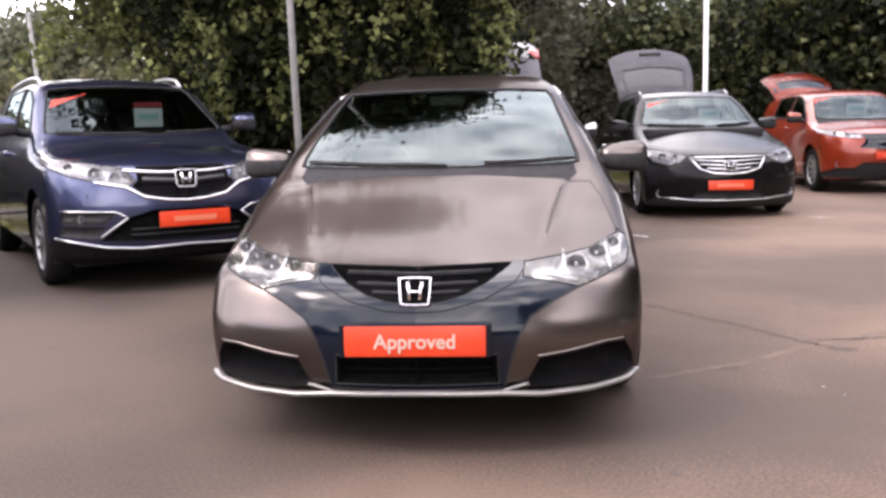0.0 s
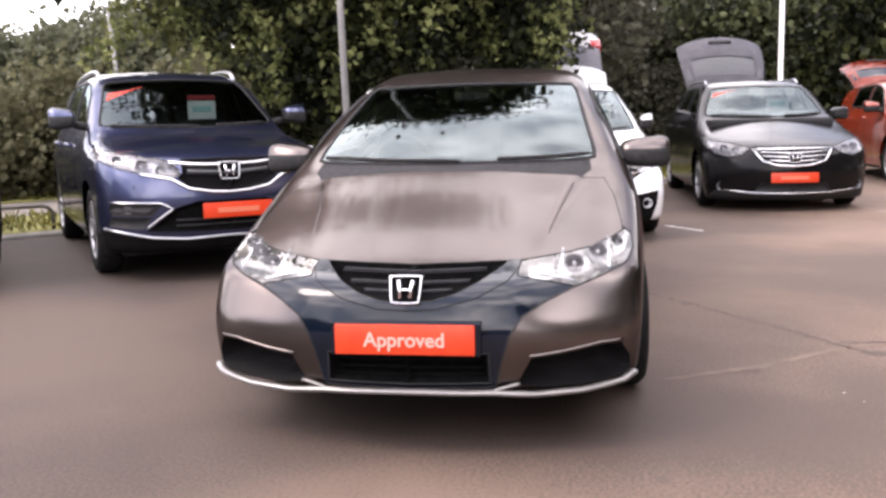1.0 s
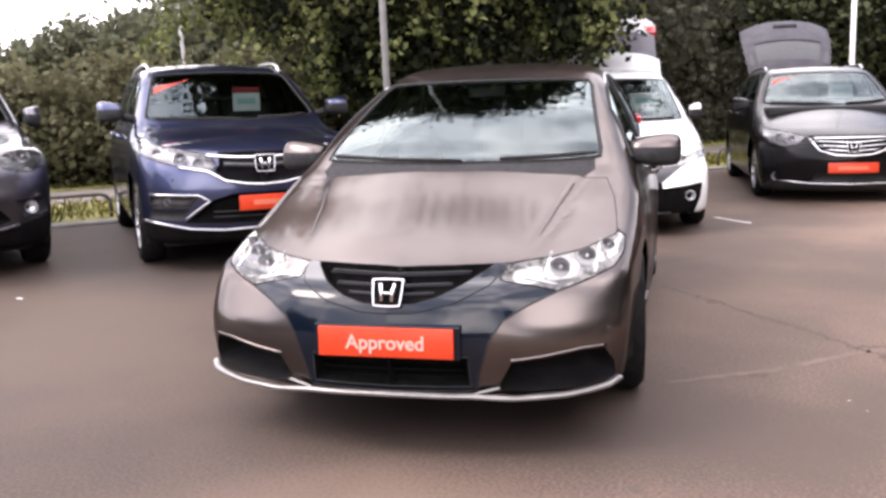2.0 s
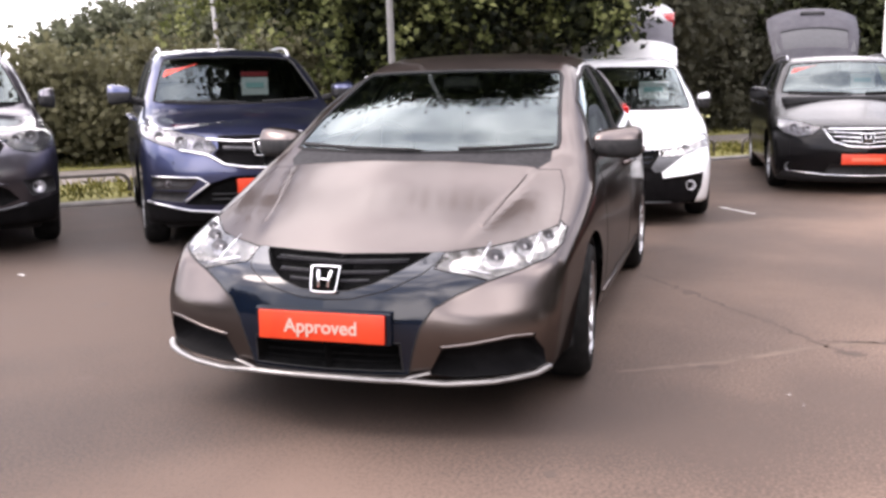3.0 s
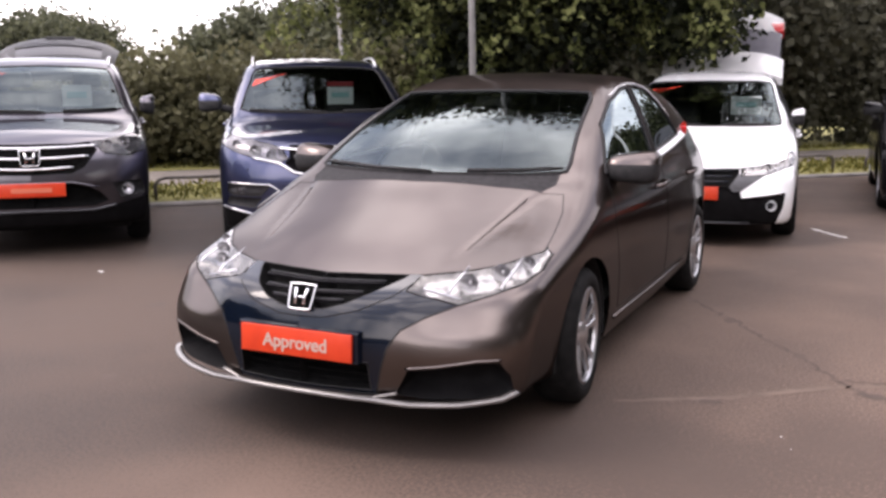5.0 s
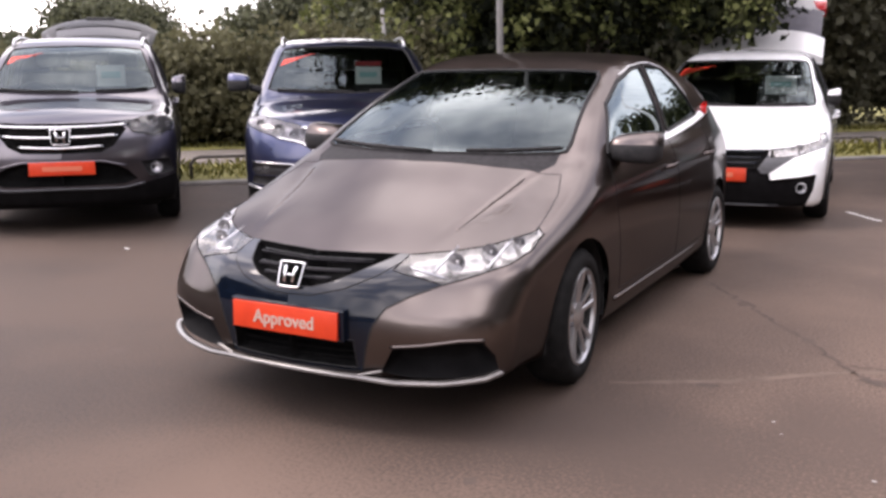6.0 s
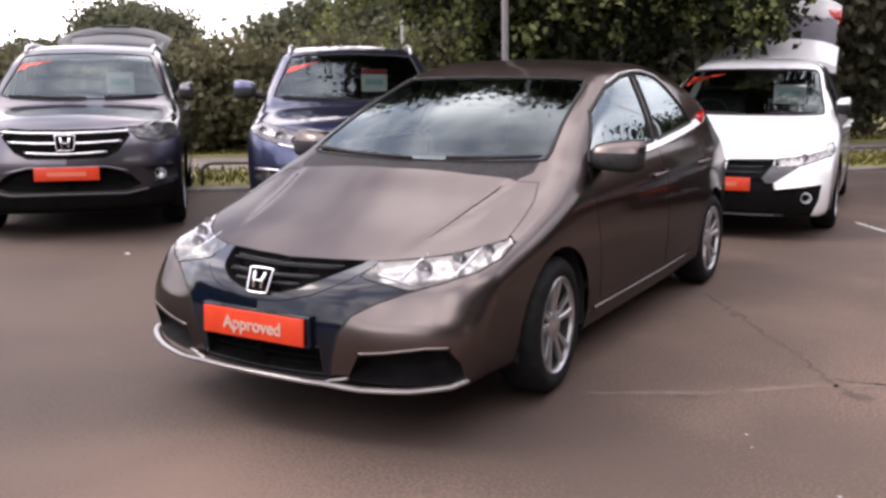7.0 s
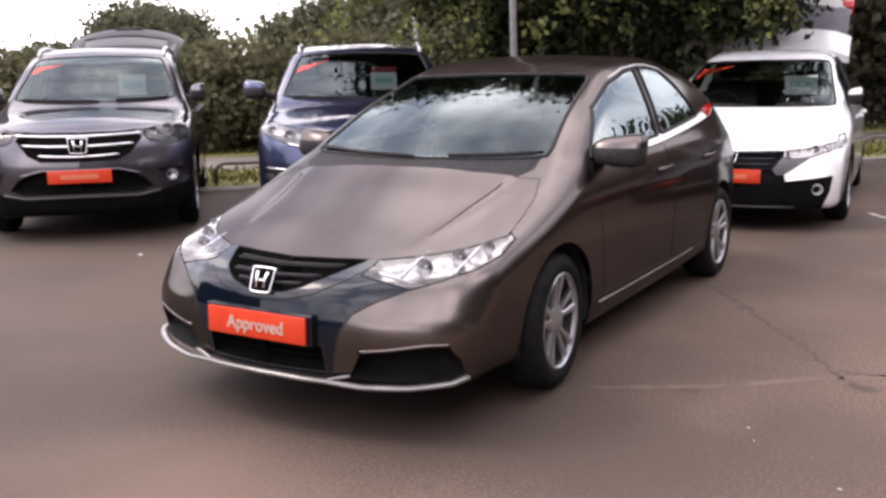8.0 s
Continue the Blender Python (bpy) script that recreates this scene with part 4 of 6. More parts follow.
def taupe_front(car, c, bm, mat):
    cowl_panel(car, c, bm, [(-0.01, 1.005), (0.4, 1.035), (0.60, 1.075), (0.645, 1.16), (0.63, 1.31), (0.5, 1.28), (-0.01, 1.2)])
    lamp = face(c, bm, [(0.39, 0.641), (0.433, 0.645), (0.529, 0.658), (0.619, 0.675), (0.702, 0.692), (0.772, 0.711), (0.803, 0.690), (0.806, 0.648), (0.78, 0.616), (0.69, 0.584), (0.59, 0.553), (0.50, 0.574), (0.385, 0.594)])
    lamp_pair(car, c, lamp, [(0.585, 0.616, 0.036), (0.672, 0.642, 0.034), (0.745, 0.668, 0.024)], 0.06, 0.03, BRIGHT_HOUSING, "headlight", [[(0.44, 0.600), (0.52, 0.585), (0.59, 0.570)], [(0.54, 0.655), (0.535, 0.585)], [(0.71, 0.682), (0.712, 0.60)]])
    mesh = face(c, bm, [(-0.01, 0.66), (0.37, 0.66), (0.335, 0.622), (0.255, 0.581), (0.175, 0.545), (0.095, 0.523), (-0.01, 0.518)])
    opening(car, c, mesh, 0.08, INTAKE, "grille_opening")
    frame_piece = face(c, bm, [(-0.01, 0.66), (0.42, 0.66), (0.402, 0.628), (0.35, 0.580), (0.24, 0.530), (0.10, 0.496), (-0.01, 0.492)])
    rim = border(frame_piece, 0.0035, 0.0, on_middle)
    part("grille_edge", both(rim), MATT_BLACK, car)
    part("grille_frame", both(pushed(frame_piece, 0.002)), GLOSS_BLACK, car, "gloss black grille surround")
    frame_piece.free()
    for z, x in ((0.600, 0.27), (0.572, 0.22), (0.546, 0.16)):
        bar("grille_slat", c, [(-x, z + 0.006), (0, z), (x, z + 0.006)], 0.006, SATIN_DARK, car, -0.012, "dark satin slat", 5)
        bar("grille_slat_edge", c, [(-x, z + 0.014), (0, z + 0.008), (x, z + 0.014)], 0.0018, GREY_PLASTIC, car, -0.006, "thin grey slat edge", 5)
    low = face(c, bm, [(-0.01, 0.338), (0.29, 0.338), (0.295, 0.228), (-0.01, 0.225)])
    opening(car, c, low, 0.12, INTAKE, "lower_grille", "black lower air intake")
    for z in (0.25, 0.28, 0.31):
        bar("intake_slat", c, [(-0.27, z), (0, z), (0.27, z)], 0.005, INTAKE, car, -0.04, "", 3)
    panel = face(c, bm, [(-0.01, 0.68), (0.40, 0.68), (0.385, 0.594), (0.50, 0.574), (0.59, 0.553), (0.485, 0.510), (0.408, 0.466), (0.365, 0.40), (0.336, 0.31), (0.312, 0.212), (-0.01, 0.206)])
    seam = border(panel, 0.0035, 0.0, on_middle)
    part("panel_edge", both(seam), MATT_BLACK, car)
    part("centre_panel", both(panel), GLOSS_BLACK, car, "gloss black centre panel of the bumper")
    ins = face(c, bm, [(0.44, 0.318), (0.54, 0.328), (0.68, 0.350), (0.755, 0.350), (0.785, 0.295), (0.79, 0.232), (0.67, 0.204), (0.50, 0.199), (0.385, 0.216)])
    dark = pushed(ins, -0.09, 0.03)
    for s in (1, -1):
        part("bumper_insert", dark.copy() if s > 0 else flipped(dark), INSERT, car, "matt black corner insert")
    ins.free()
    dark.free()
    bar("bumper_ledge", c, [(0.43, 0.322), (0.54, 0.334), (0.68, 0.357), (0.76, 0.358)], 0.007, mat, car, 0.0, "", 5, True)
    bar("chin_lip", c, [(-0.80, 0.226), (-0.76, 0.208), (-0.62, 0.19), (-0.45, 0.186), (-0.3, 0.198), (0, 0.203), (0.3, 0.198), (0.45, 0.186), (0.62, 0.19), (0.76, 0.208), (0.80, 0.226)], 0.019, LIP, car, 0.022, "chin lip painted pale for its sky highlight", 4, False, 0.62, 0.225)
    bar("lip_fin", c, [(0.30, 0.202), (0.335, 0.212), (0.40, 0.226)], 0.009, LIP, car, 0.018, "", 4, True, 0.7, 0.225)
    plate_y = nose_at(c, 0.0, 0.396)
    bmb = box(bmesh.new(), -0.27, 0.27, plate_y - 0.008, plate_y + 0.05, 0.335, 0.457, 0.006)
    part("board_holder", bmb, GLOSS_BLACK, car)
    plate(car, plate_y - 0.017, 0.396, 2, "Approved")
    badge(car, 0.0, 0.044, 0.565, 0.110, 0.096, 24)
    f, zs = body_field(c), np.linspace(1.0, 0.6, 1200)
    for s in (1, -1):
        ridge = []
        for x, y in dense([(0.478, 0.52), (0.52, 0.78), (0.566, 1.0)], 8):
            ridge.append((s * x, y, float(zs[np.nonzero(f(np.full_like(zs, x), np.full_like(zs, y), zs) < 0)[0][0]]) - 0.001))
        part("bonnet_ridge", smooth(tube(bmesh.new(), ridge, [0.003] + [0.0055] * (len(ridge) - 2) + [0.003], 6)), mat, car, "sharp pressed ridge of the bonnet")
    wipers(car, c, [[(-0.62, 0.975), (-0.3, 0.963), (0.05, 0.957)], [(0.22, 0.962), (0.45, 0.966), (0.64, 0.975)]])
    belt = [(1.70, 0.935), (2.0, 0.948), (2.5, 0.972), (3.0, 1.008), (3.50, 1.052)]
    arc = [(2.12, 1.306), (2.36, 1.352), (2.6, 1.370), (2.78, 1.372), (2.97, 1.347), (3.12, 1.27), (3.25, 1.165)]
    line = [(side_at(c, y, z) + 0.004, y, z) for y, z in dense(arc, 4)]
    for s in (1, -1):
        part("roof_trim", smooth(tube(bmesh.new(), [(s * x, y, z) for x, y, z in line], 0.006, 6), 70), SATIN_TRIM, car, "bright window trim")
    for s in (1, -1):
        bmb = bmesh.new()
        rows = []
        for y, z in dense(belt, 4):
            x = side_at(c, y, z)
            rows.append([bmb.verts.new((s * (x + dx), y, z + dz)) for dx, dz in ((-0.030, 0.026), (-0.018, 0.026), (0.028, -0.014), (0.024, -0.022), (-0.004, -0.024))])
        for a, b in zip(rows, rows[1:]):
            for k in range(4):
                bmb.faces.new((a[k], b[k], b[k + 1], a[k + 1]))
        bmesh.ops.recalc_face_normals(bmb, faces=bmb.faces)
        part("belt_trim", smooth(bmb, 40), SATIN_TRIM, car, "bright window trim")
    for s in (1, -1):
        x = side_at(c, 3.62, 1.06)
        bmb = box(bmesh.new(), -0.08, 0.035, -0.13, 0.13, -0.03, 0.03, 0.02, pose(s * (x - 0.02), 3.68, 1.075, 6, 0, s * 12))
        part("tail_lamp", smooth(bmb, 40), RED_LENS, car, "red tail lamp")
    sill = [(1.42, 0.262), (2.2, 0.268), (3.05, 0.275)]
    for s in (1, -1):
        part("sill_trim", smooth(tube(bmesh.new(), [(s * (side_at(c, y, z) + 0.004), y, z) for y, z in dense(sill, 4)], 0.010, 8), 70), mat, car)
    bmb = bmesh.new()
    box(bmb, -0.10, 0.10, -0.02, 0.02, -0.035, 0.035, 0.015, pose(0.0, 1.98, 1.27, -20))
    part("rear_view_mirror", smooth(bmb), MATT_BLACK, car)


def white_front(car, c, bm, mat):
    cowl_panel(car, c, bm, [(-0.01, 1.005), (0.4, 1.035), (0.60, 1.075), (0.645, 1.16), (0.63, 1.31), (0.5, 1.28), (-0.01, 1.2)], mat)
    lamp = face(c, bm, [(0.40, 0.68), (0.62, 0.72), (0.81, 0.75), (0.835, 0.69), (0.81, 0.65), (0.62, 0.59), (0.42, 0.582)])
    lamp_pair(car, c, lamp, [(0.62, 0.642, 0.03)], 0.05, 0.03, BRIGHT_HOUSING, "headlight", [[(0.45, 0.60), (0.62, 0.605), (0.80, 0.66)]])
    mesh = face(c, bm, [(-0.01, 0.70), (0.40, 0.70), (0.40, 0.60), (0.33, 0.50), (-0.01, 0.49)])
    opening(car, c, mesh, 0.05, INTAKE, "grille_opening")
    for z, x in ((0.62, 0.36), (0.58, 0.34), (0.54, 0.32)):
        bar("grille_slat", c, [(-x, z), (0, z), (x, z)], 0.007, GLOSS_BLACK, car, -0.008, "", 4)
    wing = face(c, bm, [(0.33, 0.50), (0.40, 0.60), (0.42, 0.59), (0.62, 0.595), (0.52, 0.53), (0.42, 0.46), (0.36, 0.46)])
    for s in (1, -1):
        part("grille_wing", wing.copy() if s > 0 else flipped(wing), GREY_PLASTIC, car, "grey trim below the headlights")
    wing.free()
    low = face(c, bm, [(-0.01, 0.50), (0.33, 0.50), (0.42, 0.46), (0.43, 0.41), (0.60, 0.425), (0.77, 0.445), (0.755, 0.33), (0.70, 0.19), (-0.01, 0.19)])
    part("lower_bumper", both(pushed(low, -0.012, 0.02)), INSERT, car, "black lower bumper")
    low.free()
    bar("bumper_strip", c, [(0.44, 0.415), (0.60, 0.43), (0.76, 0.45)], 0.009, CHROME, car, 0.002, "", 4, True)
    bar("chin_lip", c, [(-0.5, 0.20), (0, 0.205), (0.5, 0.20)], 0.008, GREY_PLASTIC, car, 0.0, "", 5)
    fog_pair(car, c, 0.665, 0.345, 0.036, SATIN_TRIM)
    plate(car, nose_at(c, 0, 0.45) - 0.012, 0.45, 2)
    badge(car, 0.0, 0.070, 0.60, 0.11, 0.09, 30)
    screen_card(car, 0.37, 1.66, 1.13, 0.28, 0.17, False)
    screen_sticker(car, c, [(-0.60, 1.20), (-0.55, 1.285), (-0.25, 1.318), (-0.32, 1.30)])
    wipers(car, c, [[(-0.62, 0.975), (-0.3, 0.963), (0.05, 0.957)], [(0.22, 0.962), (0.45, 0.966), (0.64, 0.975)]])
    bmb = tube(bmesh.new(), [(-0.25, 2.9, 1.42), (-0.25, 2.95, 1.60)], [0.009, 0.006], 6)
    part("aerial", bmb, ALLOY, car)


def rails(car, c, ya, yb, x, mat):
    """Two roof rails."""
    f = body_field(c)

    def roof(xx, y):
        z = np.linspace(1.8, 0.9, 900)
        ins = np.nonzero(f(np.full_like(z, xx), np.full_like(z, y), z) < 0)[0]
        return float(z[ins[0]])
    for s in (1, -1):
        pts = [(s * x, ya, roof(x, ya))] + [(s * x, y, roof(x, y) + 0.04) for y in np.linspace(ya + 0.12, yb - 0.12, 10)] + [(s * x, yb, roof(x, yb))]
        part("roof_rail", smooth(tube(bmesh.new(), pts, 0.017, 8), 60), mat, car, "satin silver roof rail")


def blue_front(car, c, bm, mat):
    cowl_panel(car, c, bm, [(-0.01, 1.03), (0.5, 1.08), (0.735, 1.115), (0.715, 1.36), (0.5, 1.28), (-0.01, 1.2)], mat)
    lamp = face(c, bm, [(0.40, 0.885), (0.64, 0.955), (0.86, 0.985), (0.875, 0.92), (0.85, 0.89), (0.76, 0.845), (0.59, 0.795), (0.40, 0.765), (0.345, 0.80)])
    lamp_pair(car, c, lamp, [(0.48, 0.82, 0.04), (0.60, 0.855, 0.048), (0.75, 0.90, 0.034)], 0.055, 0.035, None, "headlight", [[(0.38, 0.785), (0.58, 0.81), (0.76, 0.86), (0.85, 0.905)]])
    mesh = face(c, bm, [(-0.01, 0.90), (0.33, 0.90), (0.34, 0.80), (0.38, 0.765), (0.29, 0.685), (0.12, 0.66), (-0.01, 0.655)])
    opening(car, c, mesh, 0.045, INSERT, "grille_opening")
    bar("grille_bar", c, [(-0.42, 0.878), (-0.2, 0.858), (0, 0.852), (0.2, 0.858), (0.42, 0.878)], 0.013, CHROME, car, 0.004, "chrome upper grille bar", 4)
    bar("grille_bar", c, [(-0.30, 0.812), (0, 0.792), (0.30, 0.812)], 0.016, GREY_PLASTIC, car, -0.002, "grey middle grille bar", 5)
    bar("grille_bar", c, [(-0.62, 0.80), (-0.42, 0.762), (-0.30, 0.688), (-0.14, 0.66), (0, 0.652), (0.14, 0.66), (0.30, 0.688), (0.42, 0.762), (0.62, 0.80)], 0.012, CHROME, car, 0.004, "chrome lower grille bar", 4)
    low = face(c, bm, [(-0.01, 0.595), (0.25, 0.595), (0.40, 0.55), (0.60, 0.385), (0.40, 0.375), (-0.01, 0.365)])
    part("lower_grille", both(pushed(low, -0.05, 0.03)), INTAKE, car, "black lower air intake")
    low.free()
    for z in (0.42, 0.46):
        bar("intake_slat", c, [(-0.4, z), (0, z), (0.4, z)], 0.007, MATT_BLACK, car, -0.008, "", 4)
    fog = face(c, bm, [(0.49, 0.585), (0.82, 0.59), (0.83, 0.53), (0.80, 0.50), (0.57, 0.50)])
    lamp_pair(car, c, fog, [(0.72, 0.545, 0.03)], 0.04, 0.02, GREY_PLASTIC, "fog_lamp")
    bar("fog_trim", c, [(0.42, 0.545), (0.50, 0.59), (0.66, 0.595), (0.83, 0.60)], 0.0055, CHROME, car, 0.003, "chrome fog lamp trim", 4, True)
    bar("fog_trim", c, [(0.42, 0.545), (0.52, 0.47), (0.60, 0.405)], 0.008, ALLOY, car, 0.004, "silver bumper blade", 4, True)
    pocket = face(c, bm, [(0.56, 0.485), (0.82, 0.49), (0.84, 0.42), (0.62, 0.40)])
    sunk = pushed(pocket, -0.02, 0.02)
    for s in (1, -1):
        part("bumper_pocket", sunk.copy() if s > 0 else flipped(sunk), MATT_BLACK, car)
    pocket.free()
    bar("skid_strip", c, [(-0.86, 0.40), (-0.56, 0.335), (-0.33, 0.318), (0, 0.33), (0.33, 0.318), (0.56, 0.335), (0.86, 0.40)], 0.018, ALLOY, car, 0.003, "silver skid strip", 4, False, 0.6)
    under = face(c, bm, [(-0.01, 0.32), (0.55, 0.325), (0.88, 0.39), (0.90, 0.20), (-0.01, 0.18)], 0.8)
    part("lower_cladding", both(under), INSERT, car, "black lower cladding")
    plate(car, nose_at(c, 0.04, 0.52) - 0.014, 0.522, 0, "", 0.52, 0.111, 0.045)
    badge(car, 0.0, nose_at(c, 0, 0.81) - 0.02, 0.81, 0.15, 0.12, 8)
    screen_card(car, 0.22, 1.78, 1.275, 0.25, 0.165)
    screen_sticker(car, c, [(-0.62, 1.365), (-0.585, 1.43), (-0.29, 1.487), (-0.42, 1.445)])
    wipers(car, c, [[(-0.64, 1.15), (-0.3, 1.135), (0.05, 1.13)], [(0.2, 1.135), (0.45, 1.14), (0.66, 1.15)]])
    for x, z in ((0.30, 0.625), (0.66, 0.705)):
        for s in (1, -1):
            bmb = bowl(bmesh.new(), x, nose_at(c, x, z) - 0.002, z, 0.013, 0.006, s)
            part("parking_sensor", bmb, MATT_BLACK, car)
    rails(car, c, 2.05, 3.9, 0.60, ALLOY)


def grey_front(car, c, bm, mat):
    cowl_panel(car, c, bm, [(-0.01, 1.03), (0.5, 1.08), (0.735, 1.115), (0.715, 1.36), (0.5, 1.28), (-0.01, 1.2)], mat)
    lamp = face(c, bm, [(0.44, 0.93), (0.63, 0.985), (0.85, 1.0), (0.88, 0.93), (0.87, 0.825), (0.72, 0.785), (0.56, 0.815)])
    lamp_pair(car, c, lamp, [(0.70, 0.90, 0.05), (0.58, 0.89, 0.034)], 0.055, 0.035, GREY_PLASTIC)
    mesh = face(c, bm, [(-0.01, 0.925), (0.42, 0.935), (0.50, 0.85), (0.40, 0.72), (0.30, 0.67), (-0.01, 0.665)])
    opening(car, c, mesh, 0.05, INTAKE, "grille_opening")
    for z, x in ((0.875, 0.52), (0.795, 0.44), (0.712, 0.32)):
        bar("grille_bar", c, [(-x, z + 0.01), (-x * 0.5, z), (0, z - 0.004), (x * 0.5, z), (x, z + 0.01)], 0.012, CHROME, car, 0.002, "chrome grille bar", 4)
    low = face(c, bm, [(-0.01, 0.605), (0.34, 0.60), (0.50, 0.52), (0.57, 0.44), (0.46, 0.40), (-0.01, 0.40)], 0.8)
    part("lower_grille", both(pushed(low, -0.05, 0.03)), INTAKE, car, "black lower air intake")
    low.free()
    pocket = face(c, bm, [(0.60, 0.585), (0.83, 0.59), (0.86, 0.47), (0.66, 0.455)], 0.8)
    sunk = pushed(pocket, -0.03, 0.02)
    for s in (1, -1):
        part("fog_pocket", sunk.copy() if s > 0 else flipped(sunk), MATT_BLACK, car)
    pocket.free()
    under = face(c, bm, [(-0.01, 0.385), (0.50, 0.38), (0.88, 0.45), (0.90, 0.20), (-0.01, 0.18)], 0.8)
    part("lower_cladding", both(under), INSERT, car, "black lower cladding")
    bar("skid_strip", c, [(-0.62, 0.40), (-0.45, 0.37), (0, 0.38), (0.45, 0.37), (0.62, 0.40)], 0.02, GREY_PLASTIC, car, 0.002, "grey skid strip", 4, False, 0.6)
    bar("bumper_line", c, [(-0.50, 0.55), (-0.30, 0.60), (0.30, 0.60), (0.50, 0.55)], 0.01, mat, car, 0.0, "", 4)
    fog_pair(car, c, 0.72, 0.52, 0.045)
    plate(car, nose_at(c, 0, 0.55) - 0.014, 0.55, 0)
    badge(car, 0.0, nose_at(c, 0, 0.80) - 0.02, 0.80, 0.15, 0.12, 8)
    screen_card(car, 0.30, 1.75, 1.27, 0.26, 0.2, False)
    screen_sticker(car, c, [(-0.62, 1.38), (-0.585, 1.45), (-0.30, 1.487), (-0.40, 1.46)])
    wipers(car, c, [[(-0.64, 1.15), (-0.3, 1.135), (0.05, 1.13)], [(0.2, 1.135), (0.45, 1.14), (0.66, 1.15)]])
    rails(car, c, 2.05, 3.9, 0.60, ALLOY)


def estate_front(car, c, bm, mat):
    cowl_panel(car, c, bm, [(-0.01, 1.27), (0.5, 1.32), (0.735, 1.33), (0.72, 1.56), (0.5, 1.48), (-0.01, 1.4)], mat)
    lamp = face(c, bm, [(0.44, 0.71), (0.65, 0.765), (0.83, 0.79), (0.85, 0.72), (0.80, 0.65), (0.66, 0.61), (0.54, 0.64)])
    lamp_pair(car, c, lamp, [(0.58, 0.685, 0.042), (0.70, 0.70, 0.046)], 0.05, 0.03)
    mesh = face(c, bm, [(-0.01, 0.72), (0.41, 0.72), (0.43, 0.69), (0.33, 0.56), (0.18, 0.515), (-0.01, 0.505)])
    opening(car, c, mesh, 0.05, INTAKE, "grille_opening")
    bar("grille_surround", c, [(-0.41, 0.695), (0, 0.695), (0.41, 0.695)], 0.013, CHROME, car, 0.004, "chrome grille surround", 5)
    bar("grille_surround", c, [(-0.42, 0.69), (-0.33, 0.565), (-0.18, 0.52), (0, 0.51), (0.18, 0.52), (0.33, 0.565), (0.42, 0.69)], 0.012, CHROME, car, 0.004, "chrome grille surround", 4)
    for z, x in ((0.655, 0.38), (0.61, 0.34), (0.565, 0.27)):
        bar("grille_bar", c, [(-x, z + 0.012), (0, z - 0.008), (x, z + 0.012)], 0.009, CHROME, car, 0.0, "chrome grille bar", 4)
    low = face(c, bm, [(-0.01, 0.33), (0.35, 0.33), (0.42, 0.22), (-0.01, 0.215)])
    opening(car, c, low, 0.03, MATT_BLACK, "lower_grille")
    under = face(c, bm, [(-0.01, 0.205), (0.45, 0.21), (0.80, 0.24), (0.9, 0.1), (-0.01, 0.08)], 0.8)
    part("lower_cladding", both(under), MATT_BLACK, car)
    bar("chin_strip", c, [(-0.72, 0.245), (-0.4, 0.215), (0, 0.21), (0.4, 0.215), (0.72, 0.245)], 0.009, CHROME, car, 0.003, "thin bright chin strip", 4)
    fog_pair(car, c, 0.74, 0.285, 0.042)
    plate(car, nose_at(c, 0, 0.385) - 0.012, 0.385, 2)
    badge(car, 0.0, nose_at(c, 0, 0.60) - 0.018, 0.60, 0.125, 0.10, 14)
    screen_card(car, 0.26, 2.0, 1.19, 0.28, 0.16, False)
    screen_sticker(car, c, [(-0.58, 1.29), (-0.54, 1.35), (-0.25, 1.39), (-0.36, 1.365)])
    wipers(car, c, [[(-0.64, 1.068), (-0.3, 1.052), (0.05, 1.046)], [(0.2, 1.046), (0.45, 1.052), (0.66, 1.068)]])
    rails(car, c, 2.35, 4.1, 0.58, ALLOY)


def orange_front(car, c, bm, mat):
    cowl_panel(car, c, bm, [(-0.01, 1.03), (0.5, 1.08), (0.735, 1.115), (0.715, 1.36), (0.5, 1.28), (-0.01, 1.2)])
    lamp = face(c, bm, [(0.40, 0.90), (0.64, 0.955), (0.86, 0.985), (0.875, 0.92), (0.80, 0.88), (0.59, 0.845), (0.40, 0.84)])
    lamp_pair(car, c, lamp, [(0.60, 0.885, 0.034), (0.74, 0.91, 0.03)], 0.05, 0.03)
    mesh = face(c, bm, [(-0.01, 0.93), (0.40, 0.94), (0.38, 0.80), (0.46, 0.70), (-0.01, 0.66)])
    opening(car, c, mesh, 0.02, GLOSS_BLACK, "grille_opening")
    low = face(c, bm, [(-0.01, 0.48), (0.40, 0.48), (0.52, 0.40), (0.74, 0.40), (0.88, 0.33), (0.88, 0.25), (-0.01, 0.22)], 0.8)
    part("lower_bumper", both(pushed(low, -0.015, 0.03)), MATT_BLACK, car, "black lower bumper")
    low.free()
    fog_pair(car, c, 0.72, 0.45, 0.04)
    plate(car, nose_at(c, 0, 0.58) - 0.014, 0.58, 0)
    screen_card(car, 0.1, 1.78, 1.28, 0.34, 0.2, False)
    screen_sticker(car, c, [(-0.62, 1.38), (-0.585, 1.45), (-0.30, 1.487), (-0.40, 1.46)])


# ---- ground ----
def along(s, d, z=0.0):
    """A place s metres along the kerb line and d metres behind it."""
    c0, k = Vector((-5.62, 5.85, GROUND)), radians(46.3)
    return c0 + Vector((math.cos(k), math.sin(k), 0)) * s + Vector((-math.sin(k), math.cos(k), 0)) * d + Vector((0, 0, z))


